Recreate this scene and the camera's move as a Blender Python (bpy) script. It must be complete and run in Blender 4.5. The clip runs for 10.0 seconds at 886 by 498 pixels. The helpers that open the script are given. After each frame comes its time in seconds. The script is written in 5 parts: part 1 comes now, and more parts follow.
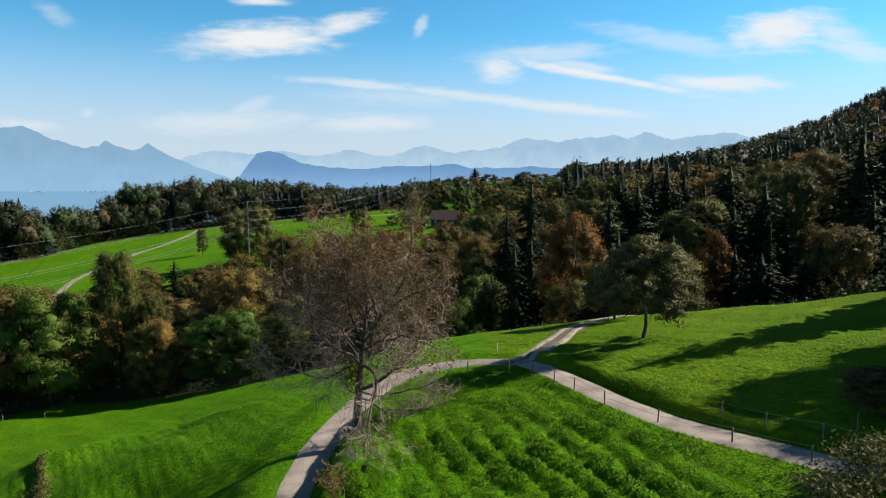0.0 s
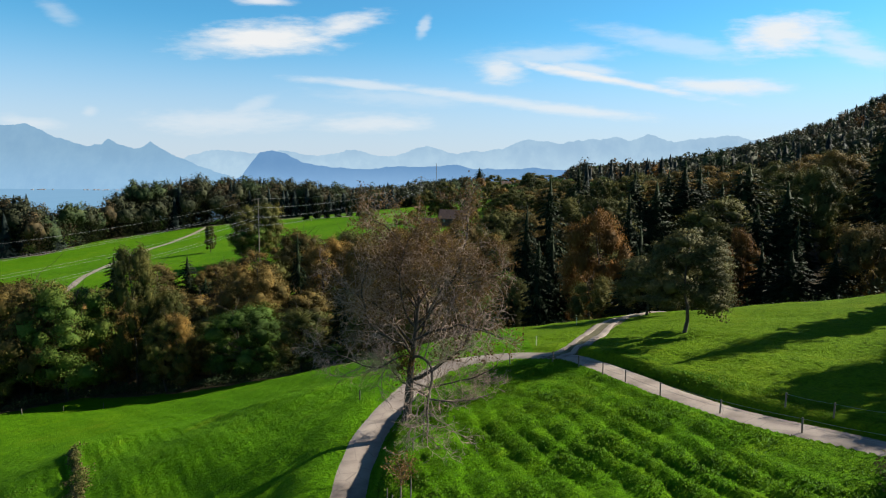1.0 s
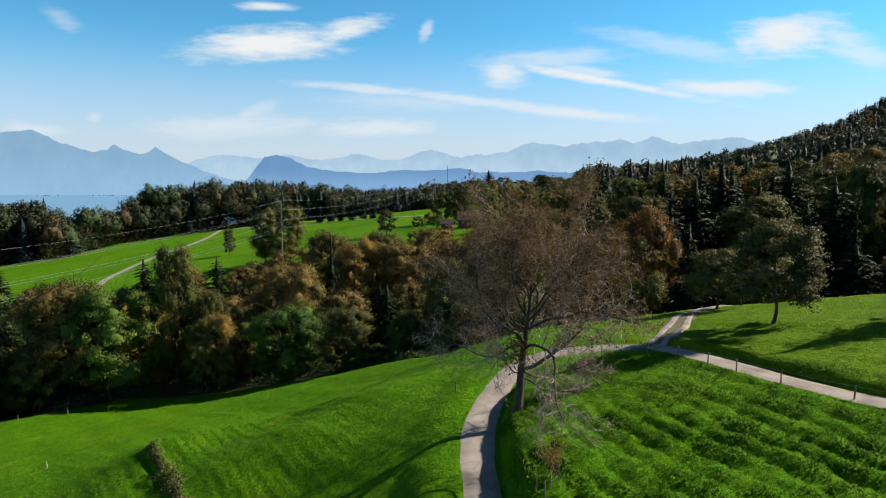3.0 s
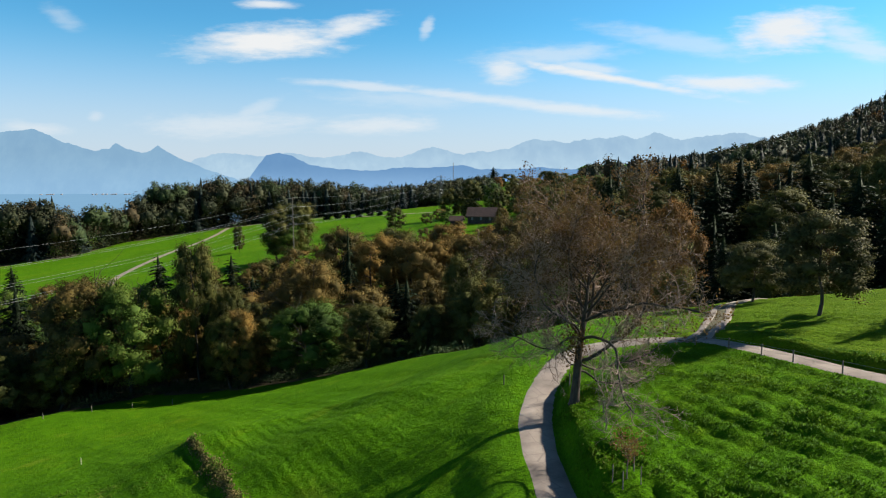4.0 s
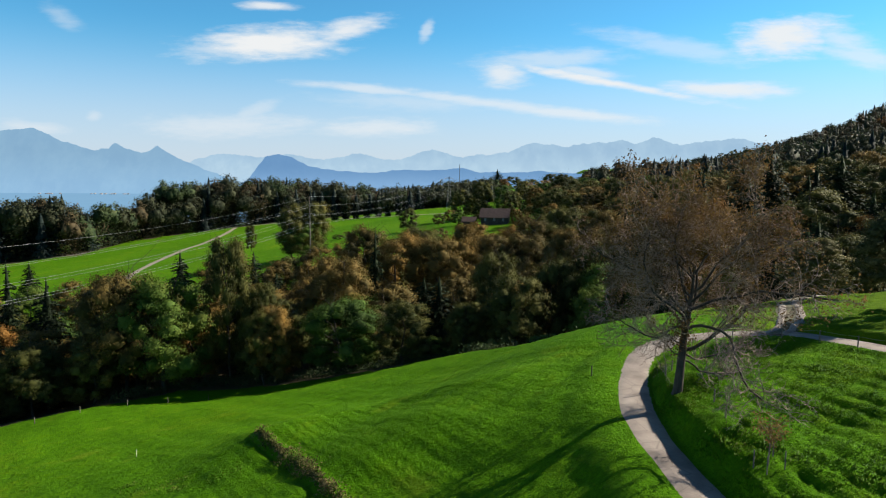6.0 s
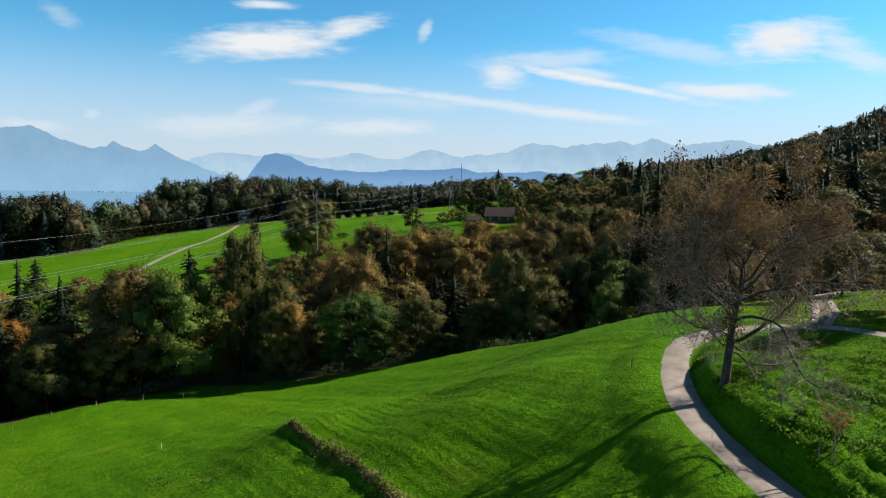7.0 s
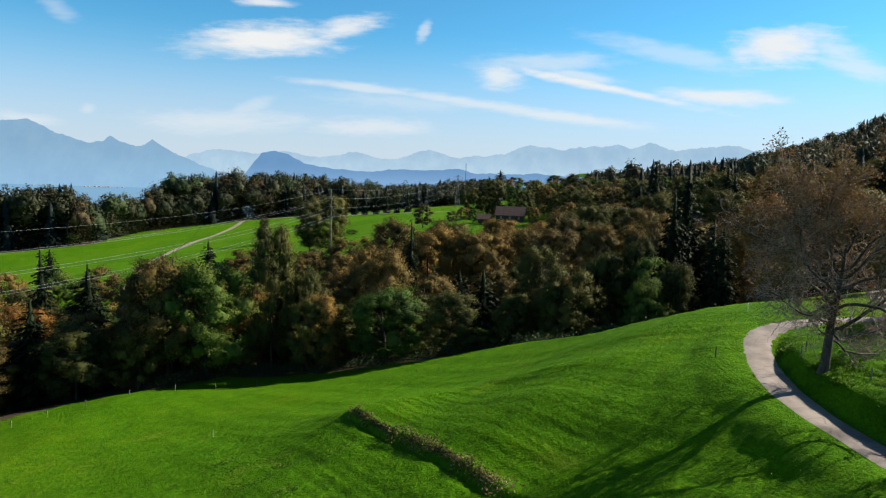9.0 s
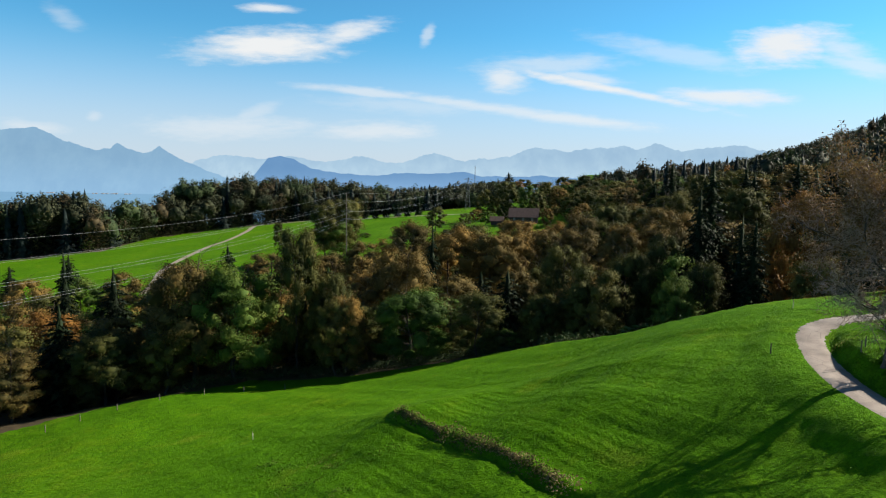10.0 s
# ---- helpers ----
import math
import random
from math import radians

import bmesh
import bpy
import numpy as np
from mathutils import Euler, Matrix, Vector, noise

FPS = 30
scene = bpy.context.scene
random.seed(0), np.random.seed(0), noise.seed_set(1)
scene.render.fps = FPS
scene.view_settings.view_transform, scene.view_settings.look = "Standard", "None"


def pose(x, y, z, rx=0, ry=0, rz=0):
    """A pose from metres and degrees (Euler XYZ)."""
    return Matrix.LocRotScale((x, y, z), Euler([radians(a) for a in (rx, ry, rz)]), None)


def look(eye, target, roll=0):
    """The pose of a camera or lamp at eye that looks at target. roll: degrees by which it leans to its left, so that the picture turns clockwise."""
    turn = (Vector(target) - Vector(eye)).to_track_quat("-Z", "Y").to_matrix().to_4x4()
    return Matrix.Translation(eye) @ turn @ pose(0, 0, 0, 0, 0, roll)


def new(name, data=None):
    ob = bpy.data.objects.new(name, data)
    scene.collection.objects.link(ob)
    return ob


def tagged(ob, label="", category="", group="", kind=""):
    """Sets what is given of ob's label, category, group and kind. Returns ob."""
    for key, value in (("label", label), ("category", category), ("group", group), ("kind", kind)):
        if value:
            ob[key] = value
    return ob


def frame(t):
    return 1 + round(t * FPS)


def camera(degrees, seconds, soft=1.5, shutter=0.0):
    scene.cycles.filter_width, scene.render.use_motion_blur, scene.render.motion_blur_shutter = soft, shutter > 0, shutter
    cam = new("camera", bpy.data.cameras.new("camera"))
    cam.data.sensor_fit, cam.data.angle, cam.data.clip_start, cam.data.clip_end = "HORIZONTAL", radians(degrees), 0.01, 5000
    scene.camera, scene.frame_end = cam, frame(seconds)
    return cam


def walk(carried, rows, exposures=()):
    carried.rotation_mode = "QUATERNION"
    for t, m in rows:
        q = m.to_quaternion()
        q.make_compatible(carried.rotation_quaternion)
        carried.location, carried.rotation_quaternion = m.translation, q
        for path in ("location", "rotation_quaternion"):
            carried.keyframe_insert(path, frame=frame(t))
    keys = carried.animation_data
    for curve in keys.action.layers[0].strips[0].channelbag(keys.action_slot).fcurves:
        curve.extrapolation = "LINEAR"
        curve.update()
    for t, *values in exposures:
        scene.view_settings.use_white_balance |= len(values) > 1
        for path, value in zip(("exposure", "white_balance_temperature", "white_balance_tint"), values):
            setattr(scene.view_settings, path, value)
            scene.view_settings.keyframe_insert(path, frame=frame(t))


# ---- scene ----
cam = camera(68.7, 10.0, soft=1.15)
METRES, EYE, TILT, LEAN, TURN = 40.0, 20.0, -7.0, 0.0, 0.0
ROWS = [
    (0.0, 0.0, 0.0, 0.0, 0.0, 0.0, 0.0),
    (0.5, -0.0482, 0.0047, -0.0112, 0.02, -0.16, -0.22),
    (1.0, -0.097, 0.0078, -0.0213, 0.09, 0.08, -0.46),
    (1.5, -0.1462, 0.0093, -0.0306, 0.13, 0.42, -0.71),
    (2.0, -0.1963, 0.0107, -0.0385, 0.18, 0.56, -0.65),
    (2.5, -0.2473, 0.0125, -0.0447, 0.3, 0.53, -0.39),
    (4.0, -0.3983, 0.0191, -0.0596, 0.57, 0.15, 0.14),
    (4.5, -0.4492, 0.0201, -0.0647, 0.65, 0.21, 0.12),
    (5.0, -0.4992, 0.0206, -0.072, 0.54, 0.38, 0.02),
    (5.5, -0.549, 0.0213, -0.0802, 0.44, 0.41, -0.21),
    (7.0, -0.6906, 0.0243, -0.1087, 0.14, 0.41, -0.68),
    (7.5, -0.7392, 0.0248, -0.1193, 0.02, 0.41, -0.95),
    (8.0, -0.7874, 0.0266, -0.1298, -0.19, 0.28, -1.22),
    (8.5, -0.8355, 0.0296, -0.1383, -0.36, 0.32, -1.51),
    (9.0, -0.8851, 0.0314, -0.1465, -0.29, 0.49, -1.6),
    (9.5, -0.9354, 0.0331, -0.1531, -0.09, 0.66, -1.38),
    (10.0, -0.9855, 0.0325, -0.1584, 0.23, 0.76, -1.0),
]
walk(cam, [(t, pose(0, 0, EYE, TILT, LEAN, TURN) @ pose(METRES * x, METRES * y, METRES * z, 90 + pitch, roll, yaw)) for t, x, y, z, yaw, pitch, roll in ROWS])

# ---- light ----
HIGH = radians(31)
SUN_TO = Vector((0.945, 0.327, 0.0)).normalized() * math.cos(HIGH) + Vector((0, 0, math.sin(HIGH)))
sun = new("sun", bpy.data.lights.new("sun", "SUN"))
sun.data.energy, sun.data.angle, sun.data.color = 5.0, radians(0.53), (1.0, 0.93, 0.80)
sun.matrix_world = look(SUN_TO * 300, (0, 0, 0))

world = bpy.data.worlds.new("sky")
scene.world = world
world.use_nodes = True


class Nodes:
    """Small helper to write node trees."""

    def __init__(self, tree):
        self.tree = tree
        tree.nodes.clear()

    def add(self, kind, ins=None, **attrs):
        n = self.tree.nodes.new(kind)
        for k, v in attrs.items():
            setattr(n, k, v)
        for k, v in (ins or {}).items():
            self.feed(n.inputs[k], v)
        return n

    def feed(self, socket, v):
        if hasattr(v, "is_output"):
            self.tree.links.new(v, socket)
        elif hasattr(v, "outputs"):
            self.tree.links.new(v.outputs[0], socket)
        else:
            socket.default_value = v

    def math(self, op, a, b=0.0, c=0.0, clamp=False):
        n = self.add("ShaderNodeMath", operation=op, use_clamp=clamp)
        for s, v in zip(n.inputs, (a, b, c)):
            self.feed(s, v)
        return n.outputs[0]

    def noise(self, vec, scale, detail=4.0, rough=0.55):
        return self.add("ShaderNodeTexNoise", {"Vector": vec, "Scale": scale, "Detail": detail, "Roughness": rough})

    def mix(self, f, a, b, blend="MIX"):
        n = self.add("ShaderNodeMix", data_type="RGBA", blend_type=blend)
        self.feed(n.inputs[0], f)
        self.feed(n.inputs[6], a)
        self.feed(n.inputs[7], b)
        return n.outputs[2]

    def ramp(self, f, stops):
        n = self.add("ShaderNodeValToRGB")
        el = n.color_ramp.elements
        while len(el) < len(stops):
            el.new(0.5)
        for e, (p, c) in zip(el, stops):
            e.position, e.color = p, (*c, 1) if len(c) == 3 else c
        self.feed(n.inputs[0], f)
        return n.outputs[0]

    def span(self, v, a, b, lo=0.0, hi=1.0):
        n = self.add("ShaderNodeMapRange", {"Value": v, "From Min": a, "From Max": b, "To Min": lo, "To Max": hi}, interpolation_type="SMOOTHSTEP")
        return n.outputs[0]


def sky_world():
    n = Nodes(world.node_tree)
    sky = n.add("ShaderNodeTexSky", sky_type="NISHITA", sun_disc=False, sun_elevation=HIGH, sun_rotation=math.atan2(SUN_TO.x, SUN_TO.y), altitude=600, air_density=1.0, dust_density=0.25, ozone_density=2.0)
    co = n.add("ShaderNodeTexCoord").outputs["Generated"]
    sep = n.add("ShaderNodeSeparateXYZ", {0: co})
    y = n.math("MAXIMUM", sep.outputs[1], 0.05)
    u = n.math("DIVIDE", sep.outputs[0], y)
    v = n.math("DIVIDE", sep.outputs[2], y)
    plane = n.add("ShaderNodeCombineXYZ", {0: u, 1: v})
    st = n.add("ShaderNodeMapping", {"Vector": plane, "Rotation": (0, 0, radians(-8)), "Scale": (2.2, 9.0, 1.0)})
    wisp = n.noise(st, 3.0, 7.0, 0.62)
    fine = n.noise(st, 11.0, 5.0, 0.6)
    warp = n.math("MULTIPLY_ADD", wisp.outputs[0], 1.7, n.math("MULTIPLY_ADD", fine.outputs[0], 1.1, -1.4))
    total = None
    for cu, cv, hu, hv, tilt, strong in CLOUDS:
        a = radians(tilt)
        du, dv = n.math("SUBTRACT", u, cu), n.math("SUBTRACT", v, cv)
        p = n.math("ADD", n.math("MULTIPLY", du, math.cos(a) / hu), n.math("MULTIPLY", dv, math.sin(a) / hu))
        q = n.math("ADD", n.math("MULTIPLY", du, -math.sin(a) / hv), n.math("MULTIPLY", dv, math.cos(a) / hv))
        r = n.math("SQRT", n.math("ADD", n.math("MULTIPLY", p, p), n.math("MULTIPLY", q, q)))
        d = n.math("SUBTRACT", n.math("ADD", 1.5, n.math("MULTIPLY", warp, 1.15)), r)
        m = n.math("MULTIPLY", n.span(d, 0.0, 1.35), strong)
        total = m if total is None else n.math("MAXIMUM", total, m)
    total = n.math("MULTIPLY", total, n.span(sep.outputs[1], 0.1, 0.3))
    haze = n.span(sep.outputs[2], 0.0, 0.22, 0.8, 0.0)
    deep = n.mix(n.span(sep.outputs[2], 0.0, 0.2), (1.0, 1.34, 1.70, 1), (0.58, 1.42, 1.68, 1))
    deep = n.mix(n.span(sep.outputs[2], 0.22, 0.75), deep, (0.5, 0.62, 0.75, 1))
    tint = n.mix(1.0, sky.outputs[0], deep, "MULTIPLY")
    low = n.mix(haze, tint, (6.35, 7.25, 8.6, 1))
    col = n.mix(total, low, (9.2, 9.4, 9.5, 1))
    bg = n.add("ShaderNodeBackground", {"Color": col, "Strength": SKY})
    n.add("ShaderNodeOutputWorld", {"Surface": bg})


# clouds: across, up, half width, half height (as slopes seen ahead), tilt in degrees, thickness
CLOUDS = [
    (-0.270, 0.193, 0.118, 0.0235, 4, 1.0), (-0.160, 0.211, 0.060, 0.0150, 12, 0.9), (-0.342, 0.185, 0.065, 0.0122, 4, 0.60), (-0.279, 0.248, 0.037, 0.0061, 0, 0.85), (-0.033, 0.213, 0.017, 0.0075, 65, 0.5),
    (0.080, 0.149, 0.035, 0.0174, 0, 0.80), (0.149, 0.172, 0.096, 0.0148, 2, 0.50), (0.239, 0.139, 0.148, 0.0070, -10, 0.95), (0.213, 0.153, 0.061, 0.0087, -8, 0.60), (0.414, 0.129, 0.100, 0.0113, -2, 0.85),
    (0.507, 0.205, 0.074, 0.0261, 4, 0.95), (0.587, 0.201, 0.070, 0.0174, -18, 0.60), (0.623, 0.178, 0.078, 0.0139, -12, 0.55), (0.335, 0.193, 0.104, 0.0139, -10, 0.40),
    (-0.123, 0.127, 0.104, 0.0061, -5, 0.60), (0.056, 0.108, 0.148, 0.0078, -7, 0.60), (0.193, 0.092, 0.113, 0.0078, -5, 0.65), (-0.072, 0.109, 0.113, 0.0122, -3, 0.30),
    (-0.111, 0.070, 0.083, 0.0139, 2, 0.60), (-0.334, 0.072, 0.117, 0.0157, 0, 0.50), (-0.294, 0.094, 0.035, 0.0087, 20, 0.35),
    (-0.539, 0.085, 0.012, 0.0075, 10, 0.35), (-0.630, 0.067, 0.052, 0.0096, -5, 0.45), (-0.579, 0.230, 0.026, 0.0122, -25, 0.30),
]
SKY = 0.0455
scene.view_settings.exposure = 1.05
sky_world()

# ---- materials ----


def material(name):
    m = bpy.data.materials.new(name)
    m.use_nodes = True
    return m, Nodes(m.node_tree)


def finish(n, color, rough=0.8, bump=None, strength=0.3, distance=0.05, metal=0.0, spec=0.3, through_light=0.0):
    ins = {"Base Color": color, "Roughness": rough, "Metallic": metal, "Specular IOR Level": spec}
    if bump is not None:
        ins["Normal"] = n.add("ShaderNodeBump", {"Height": bump, "Strength": strength, "Distance": distance})
    surf = n.add("ShaderNodeBsdfPrincipled", ins)
    if through_light:
        tr = n.add("ShaderNodeBsdfTranslucent", {"Color": color})
        surf = n.add("ShaderNodeMixShader", {0: through_light, 1: surf, 2: tr})
    n.add("ShaderNodeOutputMaterial", {"Surface": surf})


def leaf_material(name, stops, rough=0.7, glow=0.2, shift=0.35, spread=0.26):
    """Foliage: each leaf clump takes its own tone, and each tree its own balance of tones."""
    m, n = material(name)
    isl = n.add("ShaderNodeNewGeometry").outputs["Random Per Island"]
    own = n.add("ShaderNodeObjectInfo").outputs["Random"]
    pos = n.add("ShaderNodeTexCoord").outputs["Object"]
    patch = n.noise(pos, 0.22, 2.0).outputs[0]
    f = n.math("ADD", n.math("MULTIPLY", isl, spread), n.math("MULTIPLY_ADD", patch, 1.3, -0.2 - spread / 2))
    f = n.math("ADD", f, n.math("MULTIPLY_ADD", own, shift, -shift / 2), clamp=True)
    finish(n, n.ramp(f, stops), rough, spec=0.1, through_light=glow)
    return m


def grass_material(name, tones, dark, tuft):
    """Grass in broad, middle and fine patches; tuft: how strongly single clumps stand out."""
    m, n = material(name)
    pos = n.add("ShaderNodeNewGeometry").outputs["Position"]
    big = n.noise(pos, 0.03, 3.0).outputs[0]
    mid = n.noise(pos, 0.45, 4.0).outputs[0]
    fine = n.noise(pos, 5.0, 5.0, 0.7).outputs[0]
    base = n.ramp(n.math("ADD", n.math("MULTIPLY", big, 0.55), n.math("MULTIPLY", mid, 0.45)), [(0.3, tones[0]), (0.5, tones[1]), (0.7, tones[2])])
    col = n.mix(n.span(fine, 0.35, 0.7, 0.0, 0.55), base, (*dark, 1))
    clump = n.noise(pos, 1.9, 5.0, 0.65).outputs[0]
    col = n.mix(n.span(clump, 0.46, 0.70, 0.0, tuft), col, (*dark, 1))
    dry = n.noise(pos, 0.12, 5.0, 0.7).outputs[0]
    col = n.mix(n.span(dry, 0.56, 0.72, 0.0, 0.35), col, (0.15, 0.19, 0.012, 1))
    h = n.math("ADD", n.math("MULTIPLY", fine, 0.5), n.math("ADD", mid, n.math("MULTIPLY", clump, 0.5 + tuft)))
    finish(n, col, 1.0, h, 0.95, 0.24, spec=0.03)
    return m


def lane_material():
    m, n = material("worn_pale_tarmac")
    pos = n.add("ShaderNodeNewGeometry").outputs["Position"]
    big = n.noise(pos, 0.5, 4.0).outputs[0]
    fine = n.noise(pos, 9.0, 6.0, 0.7).outputs[0]
    crack = n.add("ShaderNodeTexVoronoi", {"Vector": pos, "Scale": 0.55}, feature="DISTANCE_TO_EDGE").outputs[0]
    col = n.ramp(big, [(0.3, (0.155, 0.125, 0.105)), (0.52, (0.26, 0.212, 0.18)), (0.75, (0.33, 0.28, 0.235))])
    col = n.mix(n.span(fine, 0.4, 0.75, 0.0, 0.35), col, (0.2, 0.165, 0.13, 1))
    col = n.mix(n.span(crack, 0.0, 0.02, 0.5, 0.0), col, (0.12, 0.10, 0.08, 1))
    finish(n, col, 0.9, fine, 0.5, 0.02)
    return m


def plain_material(name, dark, light, scale=3.0, rough=0.85, stretch=(1, 1, 1), bump=0.4, metal=0.0):
    m, n = material(name)
    pos = n.add("ShaderNodeTexCoord").outputs["Object"]
    mp = n.add("ShaderNodeMapping", {"Vector": pos, "Scale": stretch})
    a = n.noise(mp, scale, 5.0, 0.65).outputs[0]
    own = n.add("ShaderNodeObjectInfo").outputs["Random"]
    col = n.ramp(n.math("MULTIPLY_ADD", own, 0.12, n.math("MULTIPLY", a, 0.94)), [(0.3, dark), (0.7, light)])
    finish(n, col, rough, a, bump, 0.03, metal)
    return m


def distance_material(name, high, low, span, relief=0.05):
    """Far hills and lake as a plain glowing backdrop: haze painted in, paler towards the valley."""
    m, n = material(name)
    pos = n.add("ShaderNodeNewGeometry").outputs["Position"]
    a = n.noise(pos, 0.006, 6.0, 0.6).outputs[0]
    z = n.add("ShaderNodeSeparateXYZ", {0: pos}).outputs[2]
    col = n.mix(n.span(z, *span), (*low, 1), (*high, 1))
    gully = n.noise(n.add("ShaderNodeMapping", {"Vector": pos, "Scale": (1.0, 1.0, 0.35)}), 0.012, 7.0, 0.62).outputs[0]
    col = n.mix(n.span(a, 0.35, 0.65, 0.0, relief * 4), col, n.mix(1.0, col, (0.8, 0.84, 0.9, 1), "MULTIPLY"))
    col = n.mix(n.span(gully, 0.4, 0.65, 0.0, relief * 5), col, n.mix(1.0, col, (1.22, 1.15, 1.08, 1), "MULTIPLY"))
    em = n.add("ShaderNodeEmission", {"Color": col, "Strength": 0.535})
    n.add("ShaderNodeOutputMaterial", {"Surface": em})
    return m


GRASS = grass_material("meadow_grass", ((0.044, 0.129, 0.0018), (0.072, 0.186, 0.0026), (0.118, 0.216, 0.0034)), (0.022, 0.062, 0.002), 0.42)
PASTURE = grass_material("pasture_grass", ((0.068, 0.140, 0.0030), (0.098, 0.180, 0.0050), (0.150, 0.215, 0.0080)), (0.032, 0.062, 0.003), 0.62)
LANE = lane_material()
DIRT = plain_material("dry_earth", (0.045, 0.05, 0.015), (0.12, 0.095, 0.05), 2.5)
BARK = plain_material("grey_brown_bark", (0.018, 0.014, 0.010), (0.08, 0.063, 0.048), 5.0, stretch=(1, 1, 0.25), bump=0.8)
TWIG = plain_material("red_brown_twigs", (0.13, 0.09, 0.07), (0.32, 0.23, 0.18), 2.0)
POST = plain_material("weathered_post_wood", (0.07, 0.055, 0.045), (0.2, 0.17, 0.14), 6.0, stretch=(1, 1, 0.2))
PALEPOST = plain_material("pale_marker", (0.5, 0.5, 0.35), (0.75, 0.75, 0.55), 6.0)
STEEL = plain_material("dull_steel", (0.12, 0.12, 0.12), (0.22, 0.22, 0.22), 6.0, rough=0.5, metal=0.7)
WIRE = plain_material("aluminium_wire", (0.25, 0.25, 0.26), (0.36, 0.36, 0.36), 2.0, rough=0.4, metal=0.5)
ROOF = plain_material("old_roof_tile", (0.055, 0.035, 0.03), (0.12, 0.075, 0.06), 1.0)
BOARD = plain_material("dark_boards", (0.03, 0.022, 0.018), (0.09, 0.065, 0.05), 1.0, stretch=(3, 3, 0.3))
PLASTER = plain_material("white_plaster", (0.6, 0.58, 0.54), (0.8, 0.78, 0.74), 1.0)
LEAF = {
    "green": leaf_material("green_leaves", [(0.1, (0.0231, 0.0461, 0.0092)), (0.45, (0.0717, 0.1230, 0.0184)), (0.8, (0.1345, 0.1601, 0.0277)), (1.0, (0.2434, 0.1537, 0.0307))]),
    "olive": leaf_material("olive_leaves", [(0.1, (0.0331, 0.0414, 0.0121)), (0.5, (0.0911, 0.0911, 0.0213)), (0.85, (0.1725, 0.1380, 0.0304)), (1.0, (0.2346, 0.1587, 0.0334))]),
    "brown": leaf_material("russet_leaves", [(0.05, (0.0480, 0.0464, 0.0158)), (0.4, (0.1360, 0.0960, 0.0264)), (0.75, (0.2480, 0.1472, 0.0352)), (1.0, (0.3200, 0.1920, 0.0387))]),
    "orange": leaf_material("orange_leaves", [(0.05, (0.0562, 0.0300, 0.0075)), (0.4, (0.1456, 0.0754, 0.0182)), (0.8, (0.2275, 0.1105, 0.0234)), (1.0, (0.2600, 0.1560, 0.0260))]),
    "pear": leaf_material("greyish_leaves", [(0.1, (0.0476, 0.0504, 0.0182)), (0.5, (0.1176, 0.1092, 0.0392)), (0.9, (0.2100, 0.1708, 0.0616)), (1.0, (0.2660, 0.1960, 0.0770))], rough=0.7),
    "dry": leaf_material("dry_cherry_leaves", [(0.1, (0.075, 0.044, 0.018)), (0.5, (0.17, 0.105, 0.036)), (0.9, (0.24, 0.155, 0.047)), (1.0, (0.25, 0.19, 0.05))], glow=0.4),
    "needle": leaf_material("dark_needles", [(0.1, (0.0058, 0.0107, 0.0042)), (0.5, (0.0136, 0.0253, 0.0086)), (0.9, (0.0272, 0.0428, 0.0139)), (1.0, (0.0408, 0.0505, 0.0161))], glow=0.05, shift=0.2, spread=0.25),
    "blade": leaf_material("grass_blades", [(0.1, (0.036, 0.108, 0.00216)), (0.5, (0.0648, 0.1656, 0.00288)), (0.9, (0.1152, 0.2016, 0.00432)), (1.0, (0.1584, 0.18, 0.0144))], glow=0.4, shift=0.0),
    # far foliage: darker copies of the leaves, blue distance haze mixed into the colour
    "far_olive": leaf_material("olive_leaves_in_haze", [(0.1, (0.0197, 0.0271, 0.0165)), (0.5, (0.0444, 0.0506, 0.0256)), (0.85, (0.0838, 0.0777, 0.0366)), (1.0, (0.1356, 0.1047, 0.0457))], spread=0.12),
    "far_brown": leaf_material("russet_leaves_in_haze", [(0.1, (0.0275, 0.0275, 0.0165)), (0.5, (0.0711, 0.0551, 0.0279)), (1.0, (0.1492, 0.1010, 0.0426))], spread=0.12),
    "far_green": leaf_material("green_leaves_haze_and_shade", [(0.1, (0.0190, 0.0333, 0.0170)), (0.5, (0.0452, 0.0666, 0.0255)), (1.0, (0.1011, 0.1047, 0.0409))], spread=0.12),
    "far_needle": leaf_material("needles_in_haze", [(0.1, (0.0078, 0.0143, 0.0140)), (0.5, (0.0143, 0.0234, 0.0203)), (1.0, (0.0286, 0.0403, 0.0312))], glow=0.05, shift=0.2, spread=0.1),
    "tan": leaf_material("dry_weeds", [(0.1, (0.045, 0.065, 0.01)), (0.4, (0.11, 0.10, 0.03)), (0.7, (0.20, 0.15, 0.06)), (1.0, (0.34, 0.27, 0.13))], glow=0.3, shift=0.0, spread=0.6),
    "rough": leaf_material("rough_weeds", [(0.1, (0.03, 0.075, 0.006)), (0.5, (0.075, 0.14, 0.01)), (0.85, (0.15, 0.17, 0.03)), (1.0, (0.34, 0.29, 0.12))], glow=0.35, shift=0.0),
}
FLOOR = plain_material("leaf_litter", (0.02, 0.016, 0.008), (0.07, 0.05, 0.02), 0.8)

# ---- terrain ----
NEAR = {(0, 0): 0.374, (0, 1): -3.413, (0, 2): -4.054, (0, 3): -0.919, (0, 4): 1.59, (0, 5): -0.243, (1, 0): 8.498, (1, 1): 0.213, (1, 2): -0.03, (1, 3): -1.145, (1, 4): 1.045, (2, 0): -3.786, (2, 1): 0.633, (2, 2): -0.093, (2, 3): 0.439, (3, 0): -0.202, (3, 1): -0.187, (3, 2): 0.068, (4, 0): 0.941, (4, 1): -0.057, (5, 0): 0.216}


